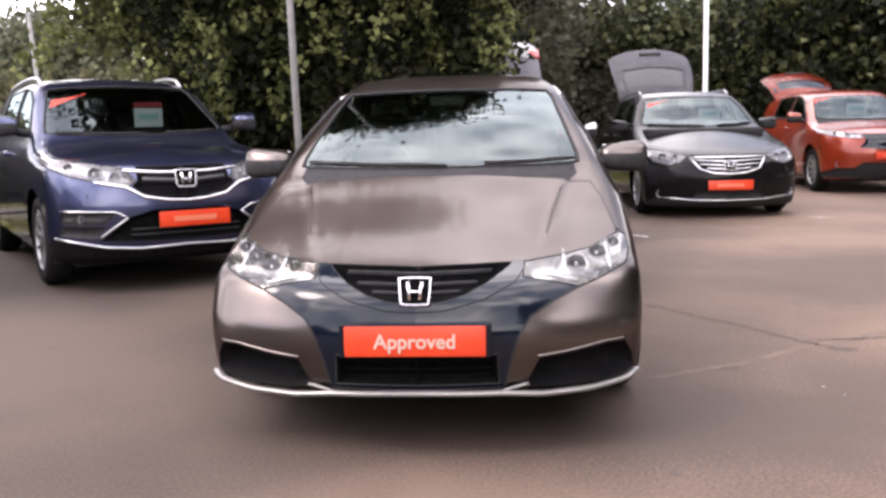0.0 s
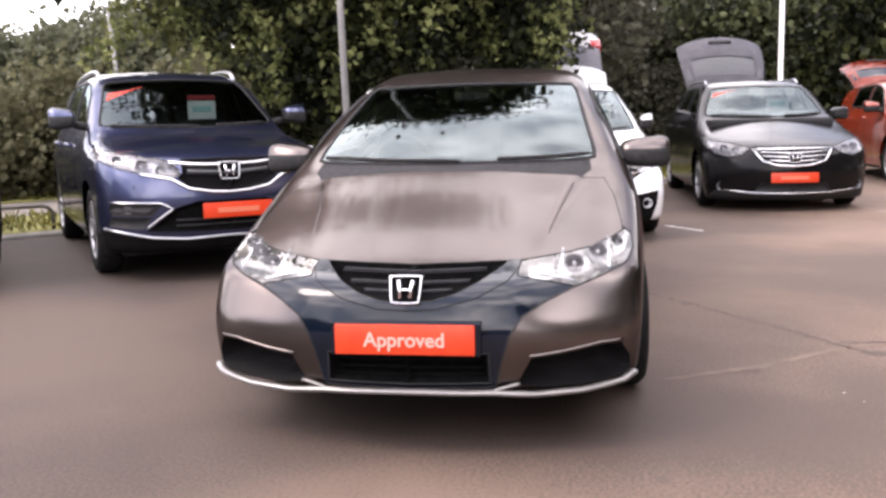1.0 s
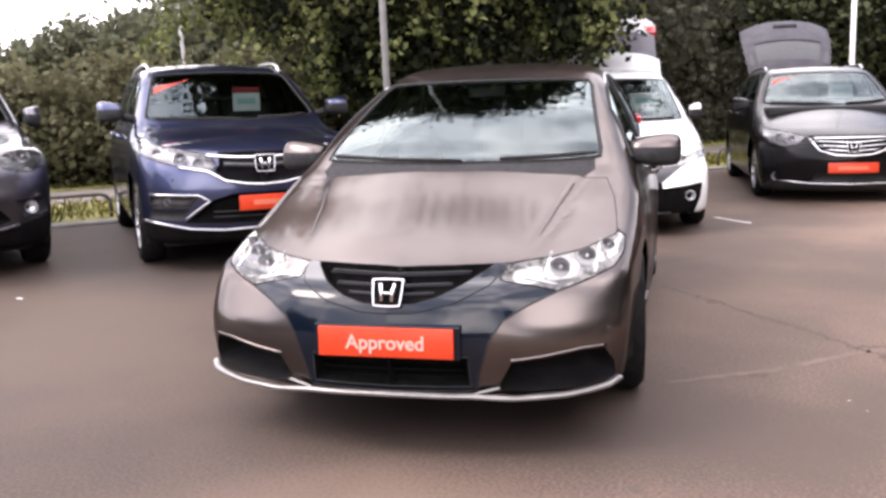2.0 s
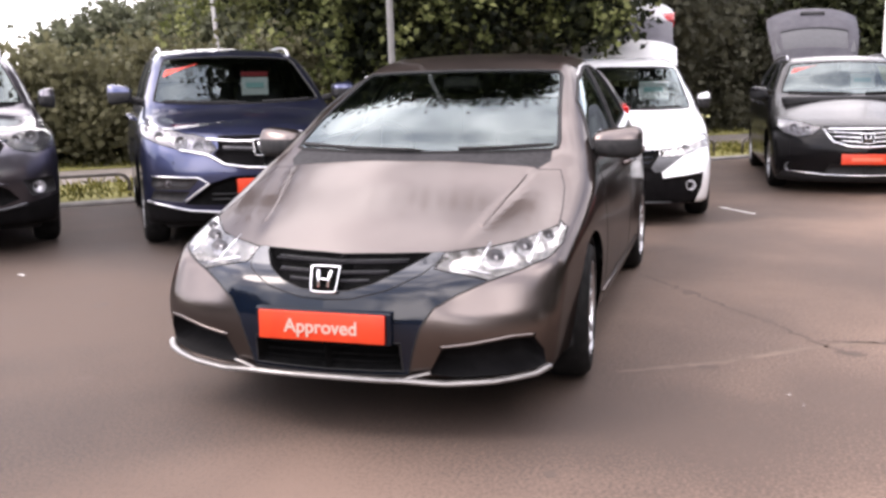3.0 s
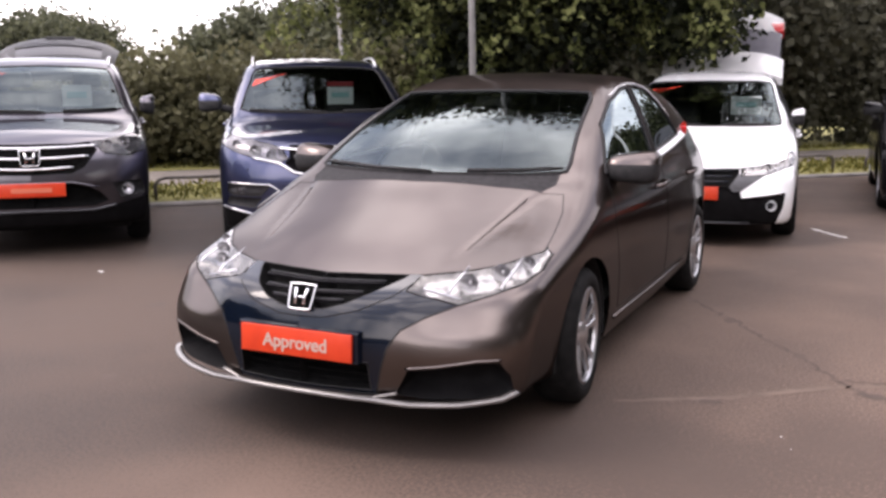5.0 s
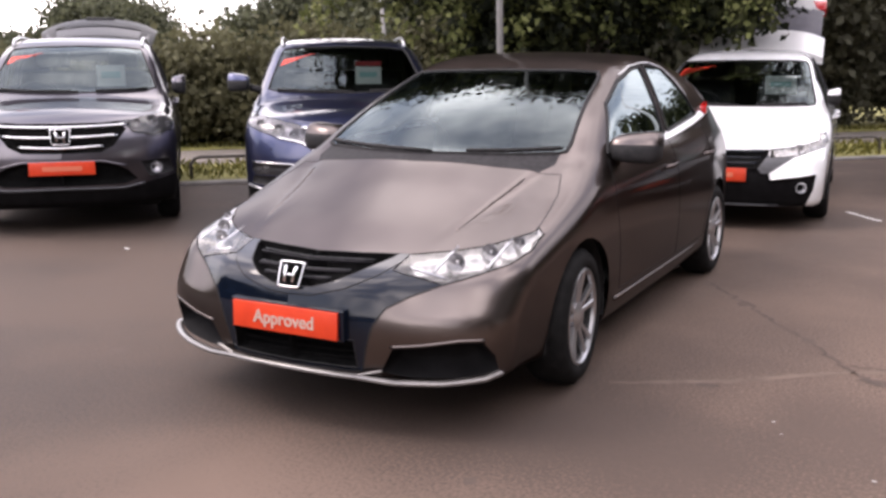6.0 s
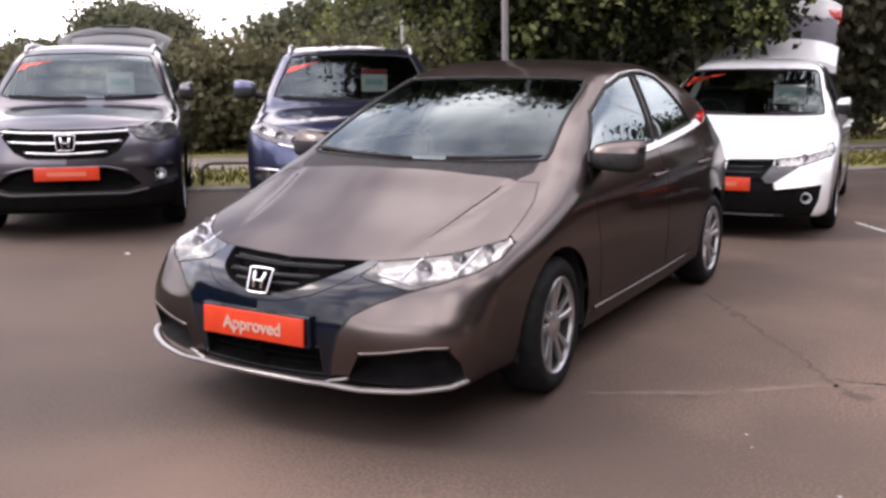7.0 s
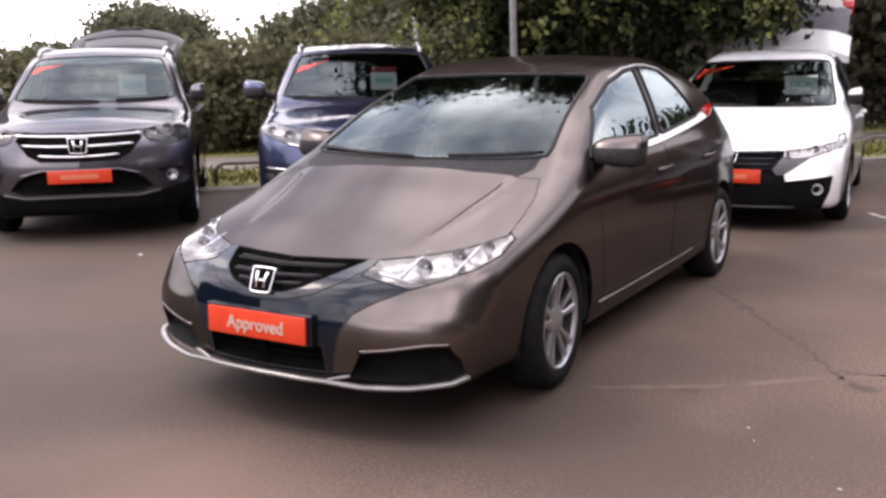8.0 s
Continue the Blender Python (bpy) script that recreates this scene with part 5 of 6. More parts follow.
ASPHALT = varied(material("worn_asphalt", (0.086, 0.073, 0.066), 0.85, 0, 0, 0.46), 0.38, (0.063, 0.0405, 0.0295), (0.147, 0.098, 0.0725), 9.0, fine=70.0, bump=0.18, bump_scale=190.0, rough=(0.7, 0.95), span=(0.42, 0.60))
# Side shade painted into the asphalt: darker towards -x, paler towards +x, uneven edge.
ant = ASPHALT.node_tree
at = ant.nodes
shade_coord, shade_noise, shade_axis = at.new("ShaderNodeTexCoord"), at.new("ShaderNodeTexNoise"), at.new("ShaderNodeSeparateXYZ")
shade_noise.inputs["Scale"].default_value, shade_noise.inputs["Detail"].default_value = 0.55, 5
shade_sum, shade_edge, shade_mix = at.new("ShaderNodeMath"), at.new("ShaderNodeMapRange"), at.new("ShaderNodeMixRGB")
shade_sum.operation = "MULTIPLY_ADD"
shade_sum.inputs[1].default_value = 4.5
shade_edge.inputs["From Min"].default_value, shade_edge.inputs["From Max"].default_value = 1.7, 4.8
shade_mix.blend_type, shade_mix.inputs["Color1"].default_value, shade_mix.inputs["Color2"].default_value = "MIX", (0.45, 0.438, 0.426, 1), (1.08, 1.07, 1.06, 1)
shade_tint = at.new("ShaderNodeMixRGB")
shade_tint.blend_type, shade_tint.inputs["Fac"].default_value = "MULTIPLY", 1.0
ant.links.new(shade_coord.outputs["Object"], shade_noise.inputs["Vector"])
ant.links.new(shade_coord.outputs["Object"], shade_axis.inputs["Vector"])
ant.links.new(shade_noise.outputs["Fac"], shade_sum.inputs[0])
ant.links.new(shade_axis.outputs["X"], shade_sum.inputs[2])
ant.links.new(shade_sum.outputs[0], shade_edge.inputs["Value"])
ant.links.new(shade_edge.outputs["Result"], shade_mix.inputs["Fac"])
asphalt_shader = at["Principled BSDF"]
ant.links.new(asphalt_shader.inputs["Base Color"].links[0].from_socket, shade_tint.inputs["Color1"])
ant.links.new(shade_mix.outputs["Color"], shade_tint.inputs["Color2"])
ant.links.new(shade_tint.outputs["Color"], asphalt_shader.inputs["Base Color"])
GRASS_SOIL = varied(material("grass_turf", (0.079, 0.086, 0.026), 0.95), 2.2, (0.140, 0.136, 0.036), (0.270, 0.250, 0.075), 6.0, fine=30.0, bump=0.8, bump_scale=60.0)
PATH_MAT = varied(material("pale_path", (0.158, 0.138, 0.116), 0.9), 1.5, (0.132, 0.114, 0.095), (0.19, 0.164, 0.142), 6.0, fine=40.0, bump=0.3, bump_scale=90.0)
KERB_MAT = varied(material("concrete_kerb", (0.218, 0.205, 0.191), 0.9), 5, (0.172, 0.162, 0.149), (0.264, 0.247, 0.231), 6, fine=60, bump=0.3, bump_scale=120)
LINE_PAINT = varied(material("worn_white_road_paint", (0.465, 0.45, 0.427), 0.8), 14, (0.262, 0.247, 0.232), (0.555, 0.54, 0.517), 6)

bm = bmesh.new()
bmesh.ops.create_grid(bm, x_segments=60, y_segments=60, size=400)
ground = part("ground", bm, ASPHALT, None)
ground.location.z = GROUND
tagged(ground, "brown-grey worn asphalt car park surface with shade painted in on the left", "ground", kind="structure")


def strip(name, d0, d1, z, mat, label, s0=-60, s1=90):
    bm = bmesh.new()
    n = 60
    rows = []
    for i in range(n + 1):
        s = s0 + (s1 - s0) * i / n
        rows.append([bm.verts.new(along(s, d, zz)) for d, zz in ((d0, -0.05), (d0, z - 0.02), (d0 + 0.03, z), (d1 - 0.03, z), (d1, z - 0.02), (d1, -0.05))])
    for a, b in zip(rows, rows[1:]):
        for k in range(5):
            bm.faces.new((a[k], b[k], b[k + 1], a[k + 1]))
    bmesh.ops.recalc_face_normals(bm, faces=bm.faces)
    ob = part(name, bm, mat, None)
    return tagged(ob, label, name.split("_")[0], kind="structure")


strip("kerb", -0.10, 0.04, 0.05, KERB_MAT, "low weathered concrete kerb at the edge of the lot")
strip("verge", 0.042, 2.1, 0.045, GRASS_SOIL, "rough grass verge behind the parked cars")
strip("path", 2.102, 4.6, 0.035, PATH_MAT, "pale footpath between the verge and the hedge")
strip("bank", 4.602, 40, 0.06, GRASS_SOIL, "shaded grass bank below the hedge")


# ---- trees ----
def leaf_material(name, dark, light, thin=0.35, low=0.55, high=1.3):
    m = material(name, dark, 0.6, 0, 0, 0.15)
    nt = m.node_tree
    b = nt.nodes["Principled BSDF"]
    geo = nt.nodes.new("ShaderNodeNewGeometry")
    ramp = nt.nodes.new("ShaderNodeValToRGB")
    ramp.color_ramp.elements[0].color, ramp.color_ramp.elements[1].color = (*dark, 1), (*light, 1)
    ramp.color_ramp.elements[0].position, ramp.color_ramp.elements[1].position = 0.2, 0.9
    # Noise darkens or pales whole clumps: shaded hollows and lit sprays painted in.
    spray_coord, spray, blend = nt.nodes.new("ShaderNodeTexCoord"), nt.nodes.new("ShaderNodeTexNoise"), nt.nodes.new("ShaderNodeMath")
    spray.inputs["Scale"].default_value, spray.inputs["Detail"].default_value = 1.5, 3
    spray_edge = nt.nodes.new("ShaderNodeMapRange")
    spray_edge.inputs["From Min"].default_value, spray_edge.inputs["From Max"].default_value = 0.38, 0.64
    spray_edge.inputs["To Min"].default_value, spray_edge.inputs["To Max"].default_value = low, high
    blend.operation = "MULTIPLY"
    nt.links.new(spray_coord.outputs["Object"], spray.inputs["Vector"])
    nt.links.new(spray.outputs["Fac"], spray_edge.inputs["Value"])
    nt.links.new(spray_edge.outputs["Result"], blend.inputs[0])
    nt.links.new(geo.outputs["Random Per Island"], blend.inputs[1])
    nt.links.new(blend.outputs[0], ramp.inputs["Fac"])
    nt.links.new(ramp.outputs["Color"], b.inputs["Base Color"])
    tr, add = nt.nodes.new("ShaderNodeBsdfTranslucent"), nt.nodes.new("ShaderNodeMixShader")
    nt.links.new(ramp.outputs["Color"], tr.inputs["Color"])
    add.inputs["Fac"].default_value = thin
    nt.links.new(b.outputs["BSDF"], add.inputs[1])
    nt.links.new(tr.outputs["BSDF"], add.inputs[2])
    nt.links.new(add.outputs["Shader"], nt.nodes["Material Output"].inputs["Surface"])
    return m


# Shade and sunlight painted into the leaf colour: dark mass, brighter edge, palest sprays.
LEAF_LIME = leaf_material("shaded_crown_leaf", (0.009, 0.012, 0.006), (0.074, 0.082, 0.031), 0.35, 0.15, 1.25)
LEAF_LIT = leaf_material("lit_crown_leaf", (0.065, 0.070, 0.030), (0.200, 0.208, 0.088), 0.35, 0.15, 1.25)
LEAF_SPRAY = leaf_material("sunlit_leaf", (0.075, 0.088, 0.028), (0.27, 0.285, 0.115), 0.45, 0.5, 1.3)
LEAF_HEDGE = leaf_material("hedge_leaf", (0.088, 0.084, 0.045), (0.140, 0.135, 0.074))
# Hedge leaf again in a darker tone, with the shade painted in.
LEAF_SHADED = leaf_material("shaded_hedge_leaf", (0.072, 0.071, 0.050), (0.108, 0.106, 0.072))
LEAF_FAR = leaf_material("far_leaf", (0.060, 0.065, 0.040), (0.125, 0.132, 0.082))
LEAF_FIR = leaf_material("conifer_needles", (0.023, 0.027, 0.014), (0.10, 0.112, 0.050), 0.2)
BARK = varied(material("grey_brown_bark", (0.082, 0.068, 0.058), 0.95), 6, (0.048, 0.041, 0.034), (0.116, 0.099, 0.085), 8, fine=50, bump=0.8, bump_scale=40)


def leaves(centres, size, rng, droop=0.4, aspect=0.8, flat=0.0):
    """A mesh of folded leaves, one at each centre."""
    n = len(centres)
    s = size * rng.uniform(0.55, 1.25, n)[:, None]
    a = rng.normal(size=(n, 3))
    a[:, 2] = a[:, 2] * (1 - flat) - droop
    a /= np.linalg.norm(a, axis=1)[:, None]
    b = np.cross(a, rng.normal(size=(n, 3)))
    b /= np.linalg.norm(b, axis=1)[:, None] + 1e-9
    c = np.cross(a, b)
    fold = 0.18
    v = np.stack([centres - a * s * 0.5, centres + b * s * aspect * 0.5 + c * s * fold - a * s * 0.08, centres + a * s * 0.5, centres - b * s * aspect * 0.5 + c * s * fold - a * s * 0.08], 1).reshape(-1, 3)
    k = np.arange(n)[:, None] * 4
    tri = np.concatenate([k + [[0, 1, 2]], k + [[0, 2, 3]]], 1).reshape(-1, 3)
    me = bpy.data.meshes.new("crown")
    me.vertices.add(len(v))
    me.vertices.foreach_set("co", v.astype(np.float32).ravel())
    me.loops.add(tri.size)
    me.loops.foreach_set("vertex_index", tri.astype(np.int32).ravel())
    me.polygons.add(len(tri))
    me.polygons.foreach_set("loop_start", np.arange(0, tri.size, 3, dtype=np.int32))
    me.update(calc_edges=True)
    return me


def clumps(rng, count, per, spread, sample):
    """Leaf centres gathered in clumps round sampled places."""
    base = np.array([sample() for _ in range(count)])
    off = rng.normal(size=(count, per, 3)) * spread * rng.uniform(0.6, 1.3, (count, 1, 1))
    off[:, :, 2] *= 0.75
    return base, (base[:, None, :] + off).reshape(-1, 3)


def in_crown(rng, centre, radii, hollow=0.45):
    """A sampler of places in the outer part of a lumpy crown."""
    lumps = rng.normal(size=(7, 3))
    lumps /= np.linalg.norm(lumps, axis=1)[:, None]

    def sample():
        d = rng.normal(size=3)
        d /= np.linalg.norm(d)
        bump = 0.8 + 0.28 * max(0, float((lumps @ d).max())) ** 3
        return np.array(centre) + d * np.array(radii) * bump * (hollow + (1 - hollow) * rng.uniform() ** 0.6)
    return sample


def tree(name, base, centre, radii, count, per, spread, size, mat, label, seed, trunk=0.2, cat="tree", **kw):
    rng = np.random.default_rng(seed)
    ob = new(name)
    ob.location = base
    tagged(ob, label, cat)
    o = np.array(base)
    hubs, pts = clumps(rng, count, per, spread, in_crown(rng, np.array(centre) - o, radii))
    pts = pts[pts[:, 2] > 0.1]
    me = leaves(pts, size, rng, **kw)
    me.materials.append(mat)
    crown = new("crown", me)
    crown.parent = ob
    bm = bmesh.new()
    mid = Vector(np.array(centre) - o)
    tube(bm, [(0, 0, -0.05), mid * 0.3 + Vector((0.05, 0.02, 0)), mid * 0.7, mid * 1.15], [trunk, trunk * 0.8, trunk * 0.55, trunk * 0.15], 9)
    for h in hubs[:: max(1, count // 26)]:
        f = rng.uniform(0.35, 0.9)
        a = mid * f
        h = Vector(h)
        tube(bm, [a, a.lerp(h, 0.5) + Vector((0, 0, 0.12)), h], [trunk * 0.28, trunk * 0.16, 0.012], 5)
    part("trunk", smooth(bm, 60), BARK, ob)
    return ob


def crown_part(ob, centre, radii, count, per, spread, size, mat, seed, hollow=0.5):
    """More foliage on a tree that stands already."""
    rng = np.random.default_rng(seed)
    o = np.array(ob.location)
    pts = clumps(rng, count, per, spread, in_crown(rng, np.array(centre) - o, radii, hollow))[1]
    me = leaves(pts, size, rng)
    me.materials.append(mat)
    crown = new("branch_foliage", me)
    crown.parent = ob


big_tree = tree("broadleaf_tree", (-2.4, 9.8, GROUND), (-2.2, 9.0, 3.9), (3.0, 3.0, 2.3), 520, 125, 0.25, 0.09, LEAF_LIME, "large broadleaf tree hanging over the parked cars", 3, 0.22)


def sprays(ob, low, high, count, seed, size=0.09, each=24):
    """Sprays of leaves painted pale as sunlit, drooping from a tree between two corners."""
    rng = np.random.default_rng(seed)
    o = np.array(ob.location)
    every = []
    for _ in range(count):
        top = rng.uniform(low, high) - o
        way = np.array((rng.normal() * 0.35, rng.normal() * 0.35 - 0.2, -rng.uniform(0.5, 1.0)))
        run = rng.uniform(0.25, 0.6)
        u = rng.uniform(0, 1, each)[:, None]
        every.append(top + way * run * u + rng.normal(size=(each, 3)) * 0.055)
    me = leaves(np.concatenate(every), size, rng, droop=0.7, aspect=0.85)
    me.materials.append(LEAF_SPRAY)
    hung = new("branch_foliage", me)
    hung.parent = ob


crown_part(big_tree, (-4.75, 9.2, 3.05), (0.75, 0.8, 0.9), 80, 60, 0.22, 0.13, LEAF_LIT, 5)
crown_part(big_tree, (-4.4, 8.7, 5.2), (1.9, 1.8, 2.0), 220, 70, 0.32, 0.16, LEAF_LIT, 16, 0.3)
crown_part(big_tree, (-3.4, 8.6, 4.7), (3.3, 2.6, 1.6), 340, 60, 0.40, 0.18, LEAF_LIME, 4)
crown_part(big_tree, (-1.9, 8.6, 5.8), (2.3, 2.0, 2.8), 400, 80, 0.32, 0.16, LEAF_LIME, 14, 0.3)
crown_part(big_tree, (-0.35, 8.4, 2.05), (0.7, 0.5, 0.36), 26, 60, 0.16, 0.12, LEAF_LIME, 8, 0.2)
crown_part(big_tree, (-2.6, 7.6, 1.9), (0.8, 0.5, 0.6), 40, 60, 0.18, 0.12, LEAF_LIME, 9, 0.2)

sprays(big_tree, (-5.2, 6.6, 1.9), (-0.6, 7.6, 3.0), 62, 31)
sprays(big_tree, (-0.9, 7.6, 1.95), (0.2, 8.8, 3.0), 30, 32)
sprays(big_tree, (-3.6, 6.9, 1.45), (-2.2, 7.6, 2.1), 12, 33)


def hedge_run(name, s0, s1, d0, d1, height, bushes, per, size, mat, label, seed):
    """A run of overgrown shrubs, grown into one another, along the back of the path."""
    rng = np.random.default_rng(seed)
    every = []
    for k in range(bushes):
        s = s0 + (s1 - s0) * (k + rng.uniform(-0.4, 0.4)) / bushes
        h = height(s) * rng.uniform(0.82, 1.12)
        mid = np.array(along(s, rng.uniform(d0 + 0.6, d1), h * 0.5))
        take = in_crown(rng, mid, (rng.uniform(0.7, 1.25), rng.uniform(0.7, 1.1), h * 0.55), 0.6)
        every.append(clumps(rng, per, 34, 0.19, take)[1])
    pts = np.concatenate(every)
    pts = pts[pts[:, 2] > GROUND + 0.08]
    me = leaves(pts, size, rng, droop=0.2)
    me.materials.append(mat)
    return tagged(new(name, me), label, "hedge", kind="stuff")


def hedge_top(s):
    return float(np.interp(s, [-40, -0.4, 1.2, 3.2, 4.8, 8, 14, 40], [1.6, 1.6, 1.8, 1.9, 2.6, 3.3, 3.8, 4.3]))


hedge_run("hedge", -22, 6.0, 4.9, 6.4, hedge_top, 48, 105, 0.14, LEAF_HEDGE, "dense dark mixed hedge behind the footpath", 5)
hedge_run("hedge", 6.0, 34.0, 4.9, 7.4, hedge_top, 46, 105, 0.15, LEAF_SHADED, "tall overgrown hedge behind the footpath, coloured dark as in shade", 6)
for k, (x, y, h, r, mat) in enumerate([(-24.9, 20.4, 3.9, 1.9, LEAF_FAR), (-24.3, 21.6, 3.6, 1.7, LEAF_FAR), (-26.8, 18.4, 2.3, 1.7, LEAF_FAR), (-32, 17, 2.6, 2.2, LEAF_FAR), (-12.8, 19.2, 3.4, 1.9, LEAF_FAR), (-5.0, 14.4, 6.0, 1.6, LEAF_LIME), (-3.6, 16.5, 6.5, 2.2, LEAF_SHADED), (-1.0, 19, 7.5, 2.8, LEAF_SHADED),
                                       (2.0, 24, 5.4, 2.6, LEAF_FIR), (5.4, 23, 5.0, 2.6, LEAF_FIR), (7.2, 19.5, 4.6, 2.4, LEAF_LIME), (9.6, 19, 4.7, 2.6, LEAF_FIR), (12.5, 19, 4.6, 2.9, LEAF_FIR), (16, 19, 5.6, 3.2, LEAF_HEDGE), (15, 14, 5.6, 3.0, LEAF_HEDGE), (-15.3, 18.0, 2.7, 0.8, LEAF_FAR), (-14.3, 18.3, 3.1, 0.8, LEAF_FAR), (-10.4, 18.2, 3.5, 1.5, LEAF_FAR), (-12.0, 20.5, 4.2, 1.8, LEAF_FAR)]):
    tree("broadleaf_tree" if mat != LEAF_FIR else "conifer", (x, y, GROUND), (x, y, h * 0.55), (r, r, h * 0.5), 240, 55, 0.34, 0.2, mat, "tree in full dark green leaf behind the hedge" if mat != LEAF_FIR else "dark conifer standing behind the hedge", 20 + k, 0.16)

# ---- unseen wall and hedges added to keep sky light off the cars ----
WALL_MAT = varied(material("dark_rendered_wall", (0.063, 0.056, 0.052), 0.9), 1.2, (0.049, 0.043, 0.041), (0.081, 0.07, 0.066), 6, fine=30, bump=0.3, bump_scale=60)
tagged(part("added_wall_south", box(bmesh.new(), -30, 16, -16.3, -16.0, GROUND - 0.1, 1.7), WALL_MAT, None), "plain dark wall added out of view to block low sky", "wall", kind="structure")
rng_e = np.random.default_rng(91)
# Hedges out of view, added to darken side reflections and cut sky light.
for x_mid, y_from, y_to, tall in ((10.6, -15.5, 10.5, 4.0), (-12.5, -15.5, -4.5, 1.3)):
    east = []
    for k in range(26):
        mid = (x_mid + rng_e.uniform(-0.6, 0.6), y_from + (y_to - y_from) * k / 26, tall + rng_e.uniform(-0.3, 0.4))
        east.append(clumps(rng_e, 85, 30, 0.32, in_crown(rng_e, mid, (1.5, 1.5, tall + rng_e.uniform(0.2, 0.8)), 0.6))[1])
    east = np.concatenate(east)
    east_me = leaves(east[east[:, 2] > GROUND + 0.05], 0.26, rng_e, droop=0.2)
    east_me.materials.append(LEAF_SHADED)
    tagged(new("hedge", east_me), "unseen dark hedge added at the side of the lot to block sky light", "hedge", kind="stuff")

# ---- posts ----
POST_GREY = varied(material("weathered_grey_post", (0.132, 0.129, 0.122), 0.6, 0.1), 7, (0.099, 0.096, 0.089), (0.165, 0.158, 0.149), 5)
POST_PALE = varied(material("pale_grey_post", (0.3, 0.29, 0.28), 0.6, 0.1), 7, (0.16, 0.155, 0.15), (0.23, 0.225, 0.215), 5)
POST_WHITE = varied(material("white_painted_post", (0.8, 0.8, 0.8), 0.45), 7, (0.72, 0.72, 0.72), (0.84, 0.84, 0.84), 5)


def post(name, x, y, r0, r1, h, mat, label, lean=(0, 0)):
    ob = new(name)
    ob.location = (x, y, GROUND)
    tagged(ob, label, "lamp post")
    bm = tube(bmesh.new(), [(0, 0, 0), (lean[0] * 0.12, 0, h * 0.12), (lean[0], lean[1], h)], [r0, r0 * 0.95, r1], 14)
    part("shaft", smooth(bm, 50), mat, ob)
    bm = lathe(bmesh.new(), [(0.0, r0 * 1.7), (0.16, r0 * 1.6), (0.2, r0)], 16, pose(0, 0, 0, 0, -90))
    part("collar", smooth(bm, 40), mat, ob)
    return ob


post("lamp_post", -1.74, 5.48, 0.035, 0.029, 6.0, POST_GREY, "slim weathered grey lamp post under the tree", (-0.12, 0))
post("lamp_post", 3.78, 15.86, 0.05, 0.043, 7.0, POST_WHITE, "white painted lamp post behind the estate car")
post("lamp_post", -9.8, 16.0, 0.05, 0.042, 3.7, POST_PALE, "far grey lamp post behind the hedge", (-0.25, 0))


# ---- marks, cracks and rails on the ground ----
CRACK_MAT = varied(material("dark_crack_filler", (0.043, 0.035, 0.03), 0.9), 9, (0.042, 0.028, 0.022), (0.078, 0.054, 0.042))
SEAM_MAT = varied(material("pale_dusty_seam", (0.106, 0.084, 0.071), 0.95), 7, (0.085, 0.060, 0.046), (0.140, 0.100, 0.077))


def ribbon(name, pts, width, mat, label, seed, wobble=0.02, z=0.0015):
    """A thin uneven strip on the asphalt."""
    rng = np.random.default_rng(seed)
    bm = bmesh.new()
    line = [Vector((*p, 0)) for p in dense(pts, 14)]
    rows = []
    for i, p in enumerate(line):
        d = (line[min(i + 1, len(line) - 1)] - line[max(0, i - 1)]).normalized()
        n = Vector((-d.y, d.x, 0))
        q = p + n * rng.normal() * wobble
        w = width * rng.uniform(0.45, 1.2) * min(1, (i + 0.4) / 3, (len(line) - i - 0.6) / 3)
        rows.append((bm.verts.new((q.x + n.x * w, q.y + n.y * w, GROUND + z)), bm.verts.new((q.x - n.x * w, q.y - n.y * w, GROUND + z))))
    for a, b in zip(rows, rows[1:]):
        bm.faces.new((a[0], a[1], b[1], b[0]))
    bmesh.ops.recalc_face_normals(bm, faces=bm.faces)
    return tagged(part(name, bm, mat, None), label, "marking", kind="structure")


ribbon("crack", [(0.80, 3.3), (1.15, 2.83), (1.42, 2.42), (1.67, 2.08), (1.84, 1.77), (1.97, 1.63)], 0.015, CRACK_MAT, "dark crack across the asphalt", 1, 0.012)
ribbon("crack", [(1.82, 1.80), (2.2, 1.86), (2.7, 2.0)], 0.014, CRACK_MAT, "thin dark crack in the asphalt", 2, 0.012)
ribbon("seam", [(0.94, 1.05), (1.4, 1.32), (1.79, 1.66), (3.2, 2.6), (5.0, 3.9)], 0.024, SEAM_MAT, "pale seam in the asphalt", 3, 0.004)
ribbon("bay_line", [(1.22, 6.92), (1.40, 6.66), (1.58, 6.42)], 0.03, LINE_PAINT, "worn white bay line", 5, 0.004)
ribbon("bay_line", [(3.62, 8.2), (3.95, 8.12)], 0.03, LINE_PAINT, "worn white bay line end", 6, 0.004)


def blot(name, x, y, rx, ry, mat, label, seed, z=0.001):
    """A small flat patch with an uneven rim on the asphalt."""
    rng = np.random.default_rng(seed)
    bm = bmesh.new()
    rim = [bm.verts.new((x + rx * k * math.cos(a), y + ry * k * math.sin(a), GROUND + z)) for a, k in zip(np.linspace(0, 2 * math.pi, 15)[:-1], rng.uniform(0.6, 1.15, 14))]
    bm.faces.new(rim)
    return tagged(part(name, bm, mat, None), label, "marking", kind="structure")


for k, (x, y, rx, ry) in enumerate([(1.34, 1.23, 0.06, 0.035), (1.17, 2.78, 0.05, 0.06), (1.98, 1.62, 0.07, 0.05), (0.89, -0.13, 0.035, 0.03), (-2.24, 1.63, 0.05, 0.09), (1.62, 2.16, 0.035, 0.05), (-1.35, 0.35, 0.06, 0.04)]):
    blot("stain", x, y, rx, ry, CRACK_MAT, "small dark stain on the asphalt", 40 + k)
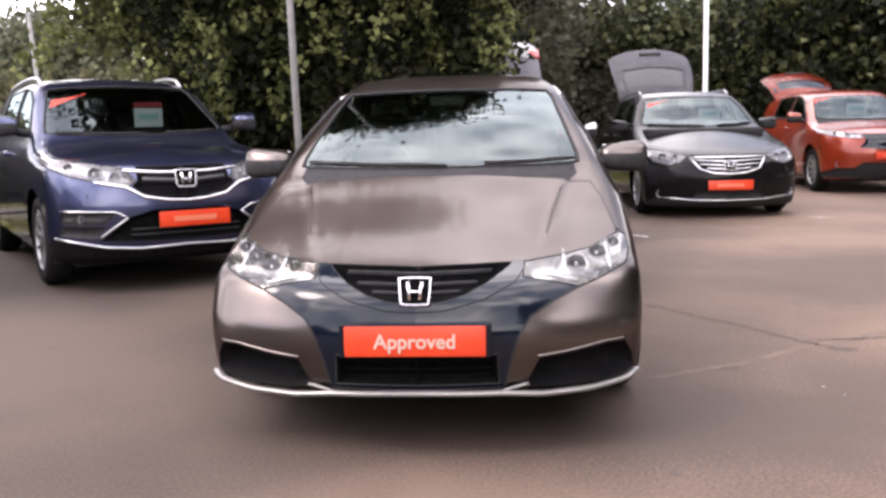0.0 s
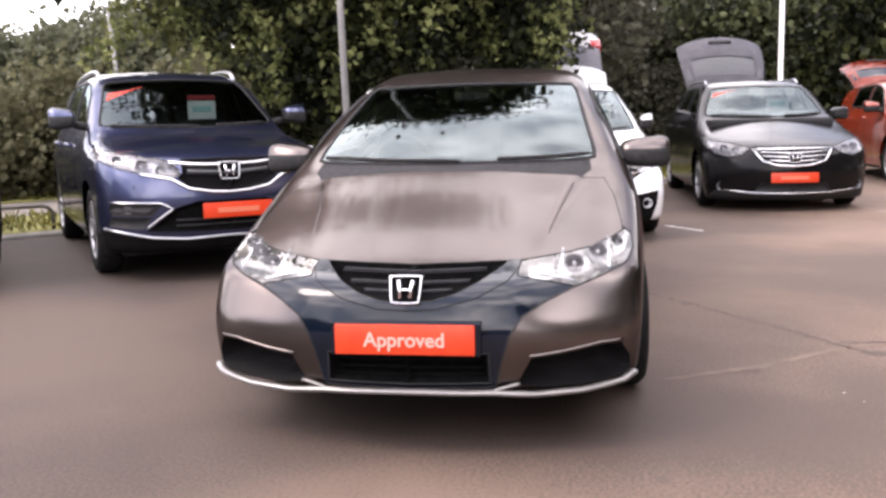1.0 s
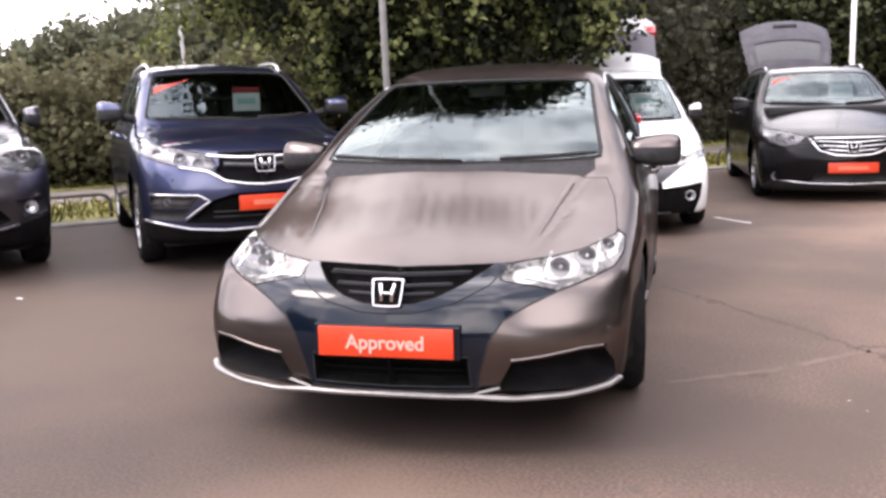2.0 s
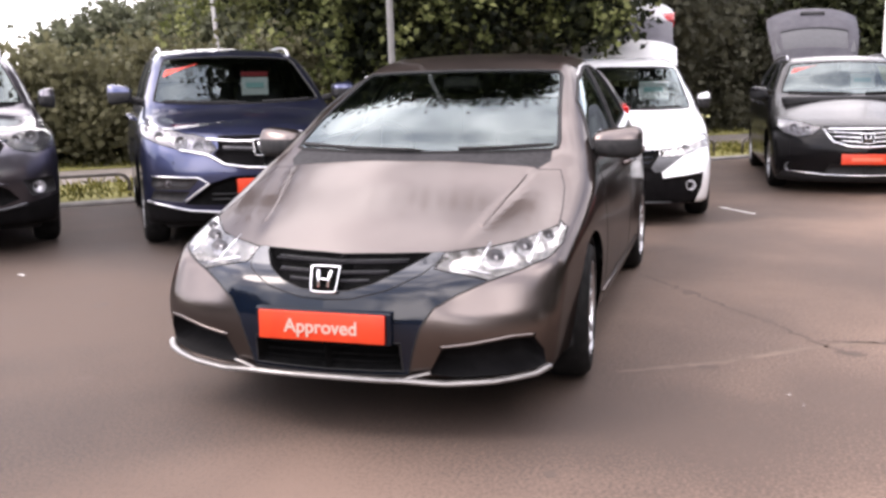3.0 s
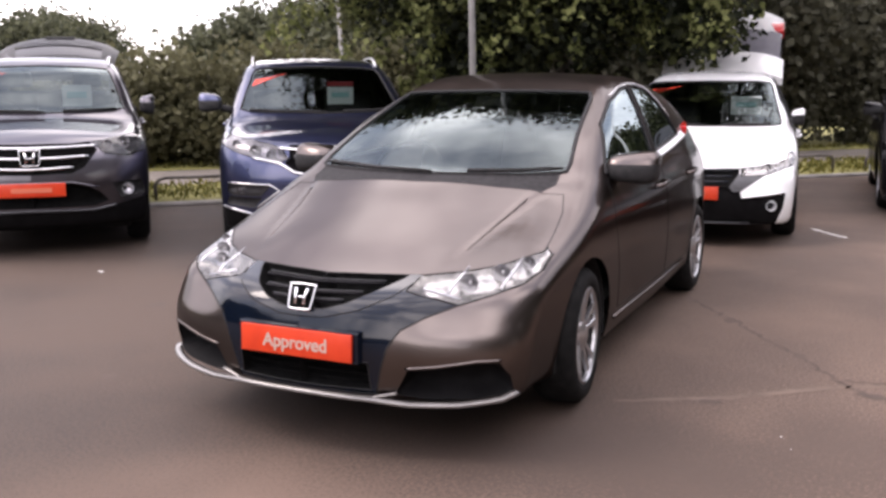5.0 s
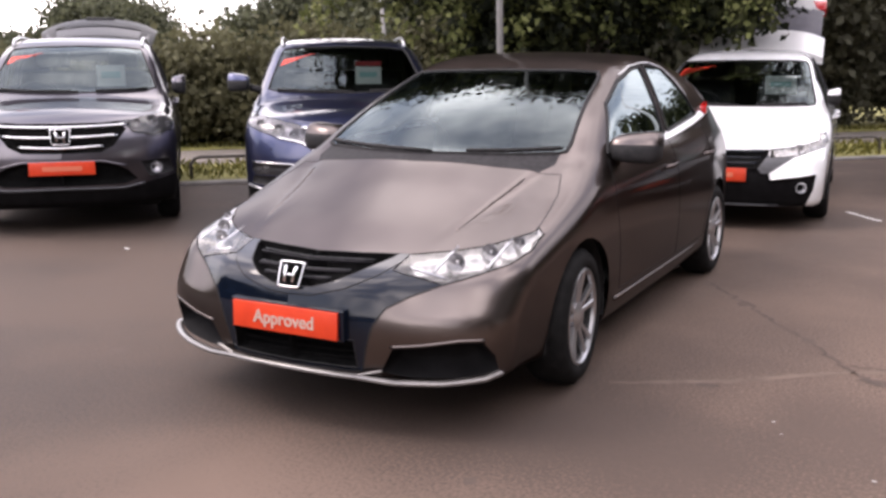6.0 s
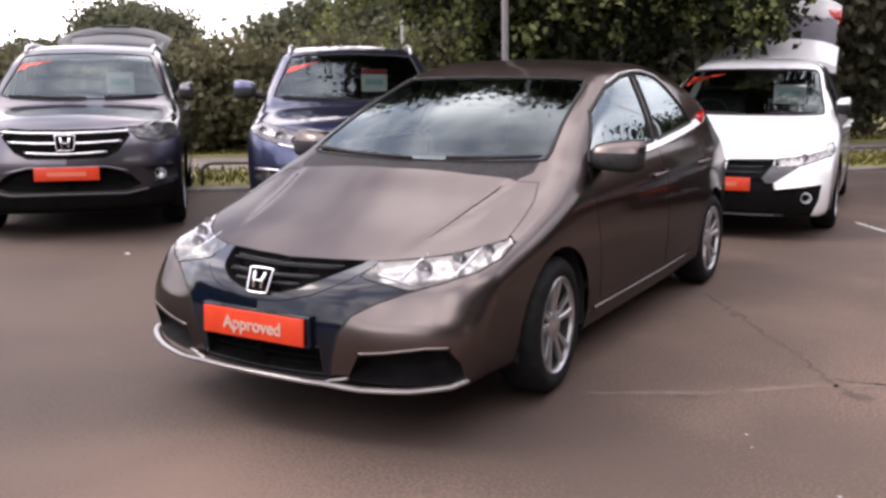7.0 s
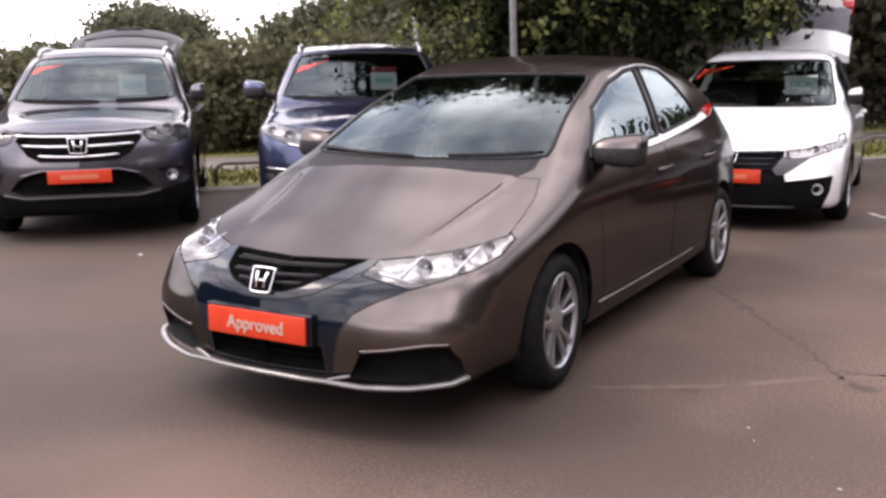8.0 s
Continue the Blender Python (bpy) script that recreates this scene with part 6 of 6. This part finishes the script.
for k, (x, y, r) in enumerate([(1.68, 0.92, 0.007), (2.08, 0.52, 0.009), (1.73, 0.80, 0.005)]):
    blot("fleck", x, y, r, r * 0.8, LINE_PAINT, "small pale fleck on the asphalt", 60 + k, 0.002)
ribbon("bay_line", [(-3.46, 2.30), (-3.38, 2.26)], 0.02, LINE_PAINT, "small fleck of white paint", 7, 0.002)

RAIL_MAT = varied(material("weathered_rail", (0.106, 0.092, 0.083), 0.7), 9, (0.073, 0.063, 0.056), (0.139, 0.122, 0.109))
for k in range(-4, 14):
    s0 = -0.42 + 1.55 * k
    hoop = new("hoop_rail")
    hoop.matrix_world = Matrix.Translation(along(s0, 0.25, 0.03)) @ pose(0, 0, 0, 0, 0, 46.3)
    tagged(hoop, "low weathered metal hoop rail on the verge", "rail", "hoop rails")
    arch = [(0, 0, 0), (0, 0, 0.2), (0.05, 0, 0.26), (0.12, 0, 0.28), (0.78, 0, 0.28), (0.85, 0, 0.26), (0.9, 0, 0.2), (0.9, 0, 0)]
    part("hoop", smooth(tube(bmesh.new(), arch, 0.022, 8), 70), RAIL_MAT, hoop)

rng = np.random.default_rng(77)
tuft = np.array([np.array(along(rng.uniform(-16, 30), rng.uniform(0.05, 2.05) if rng.uniform() < 0.8 else rng.uniform(4.65, 5.2), 0.06 + 0.06 * rng.uniform())) for _ in range(16000)])
grass_me = leaves(tuft, 0.13, rng, droop=-1.6, aspect=0.12)
GRASS_BLADE = leaf_material("grass_blade", (0.085, 0.084, 0.018), (0.270, 0.250, 0.070), 0.3)
grass_me.materials.append(GRASS_BLADE)
tagged(new("grass", grass_me), "rough dry-tipped grass on the verge", "grass", kind="stuff")


# ---- the parked cars ----
build_car("hatchback_car", dict(HATCH, drop=-GROUND, steer=4.0, paired=True), TAUPE, pose(0.006, 0, 0, 0, 0, 1.2), "taupe metallic five-door hatchback parked alone on the asphalt", "", 1.0, 10, None, taupe_front)
build_car("suv_car", taller(SUV, 1.15, 1.07, 1.06, 1.03, mirror=(1.0, 1.5, 1.22, 1.05, 0.78)), BLUE, facing(-2.13, 3.555, 37.4, 1.02), "blue metallic sport utility car in the parked row", "parked display cars", 0.7, 10, None, blue_front)
grey_suv = build_car("suv_car", taller(SUV, 1.15, 1.07, 1.06, 1.03, mirror=(0.93, 1.52, 1.185, 1.1, 0.5)), GREY, facing(-4.30, 2.44, 44.8, 1.03), "dark grey sport utility car with its tailgate raised", "parked display cars", 0.7, 10, (0.8, 1.45), grey_front)
white_hatch = build_car("hatchback_car", taller(HATCH, 1.0, 1.08, 1.0, 1.06, mirror=(0.845, 1.5, 1.03, 0.95, 0.5)), WHITE, facing(0.336, 5.33, 6.6, 1.05), "white hatchback with its tailgate raised", "parked display cars", 0.7, 10, (0.7, 1.25), white_front)
black_estate = build_car("estate_car", ESTATE, BLACK, facing(2.722, 8.08, 4.1, 1.04), "black estate car with its tailgate raised", "parked display cars", 0.7, 10, (0.6, 1.25), estate_front)
orange_suv = build_car("suv_car", SUV, ORANGE, facing(5.72, 11.33, 2), "orange-red sport utility car with its tailgate raised", "parked display cars", 0.6, 10, (0.8, 1.45), orange_front)
open_tailgate(grey_suv, SUV, GREY, 4.15, 1.57, 0.69, 1.05, 107, 0.1, None, 0.5, None, 0.0, GREY_PLASTIC, GREY_PLASTIC)
open_tailgate(white_hatch, HATCH, WHITE, 3.55, 1.40, 0.65, 1.3, 127, 0.1, (0.64, 0.78), 0.62, None, 0.16, None, TRIM_GREY, 0)
open_tailgate(black_estate, ESTATE, BLACK, 4.12, 1.42, 0.64, 1.15, 132, 0.1, None, 0.55, None, 0.0, TRIM_GREY, GREY_PLASTIC)
open_tailgate(orange_suv, SUV, ORANGE, 4.15, 1.54, 0.62, 1.0, 115, 0.1, None, 0.5)
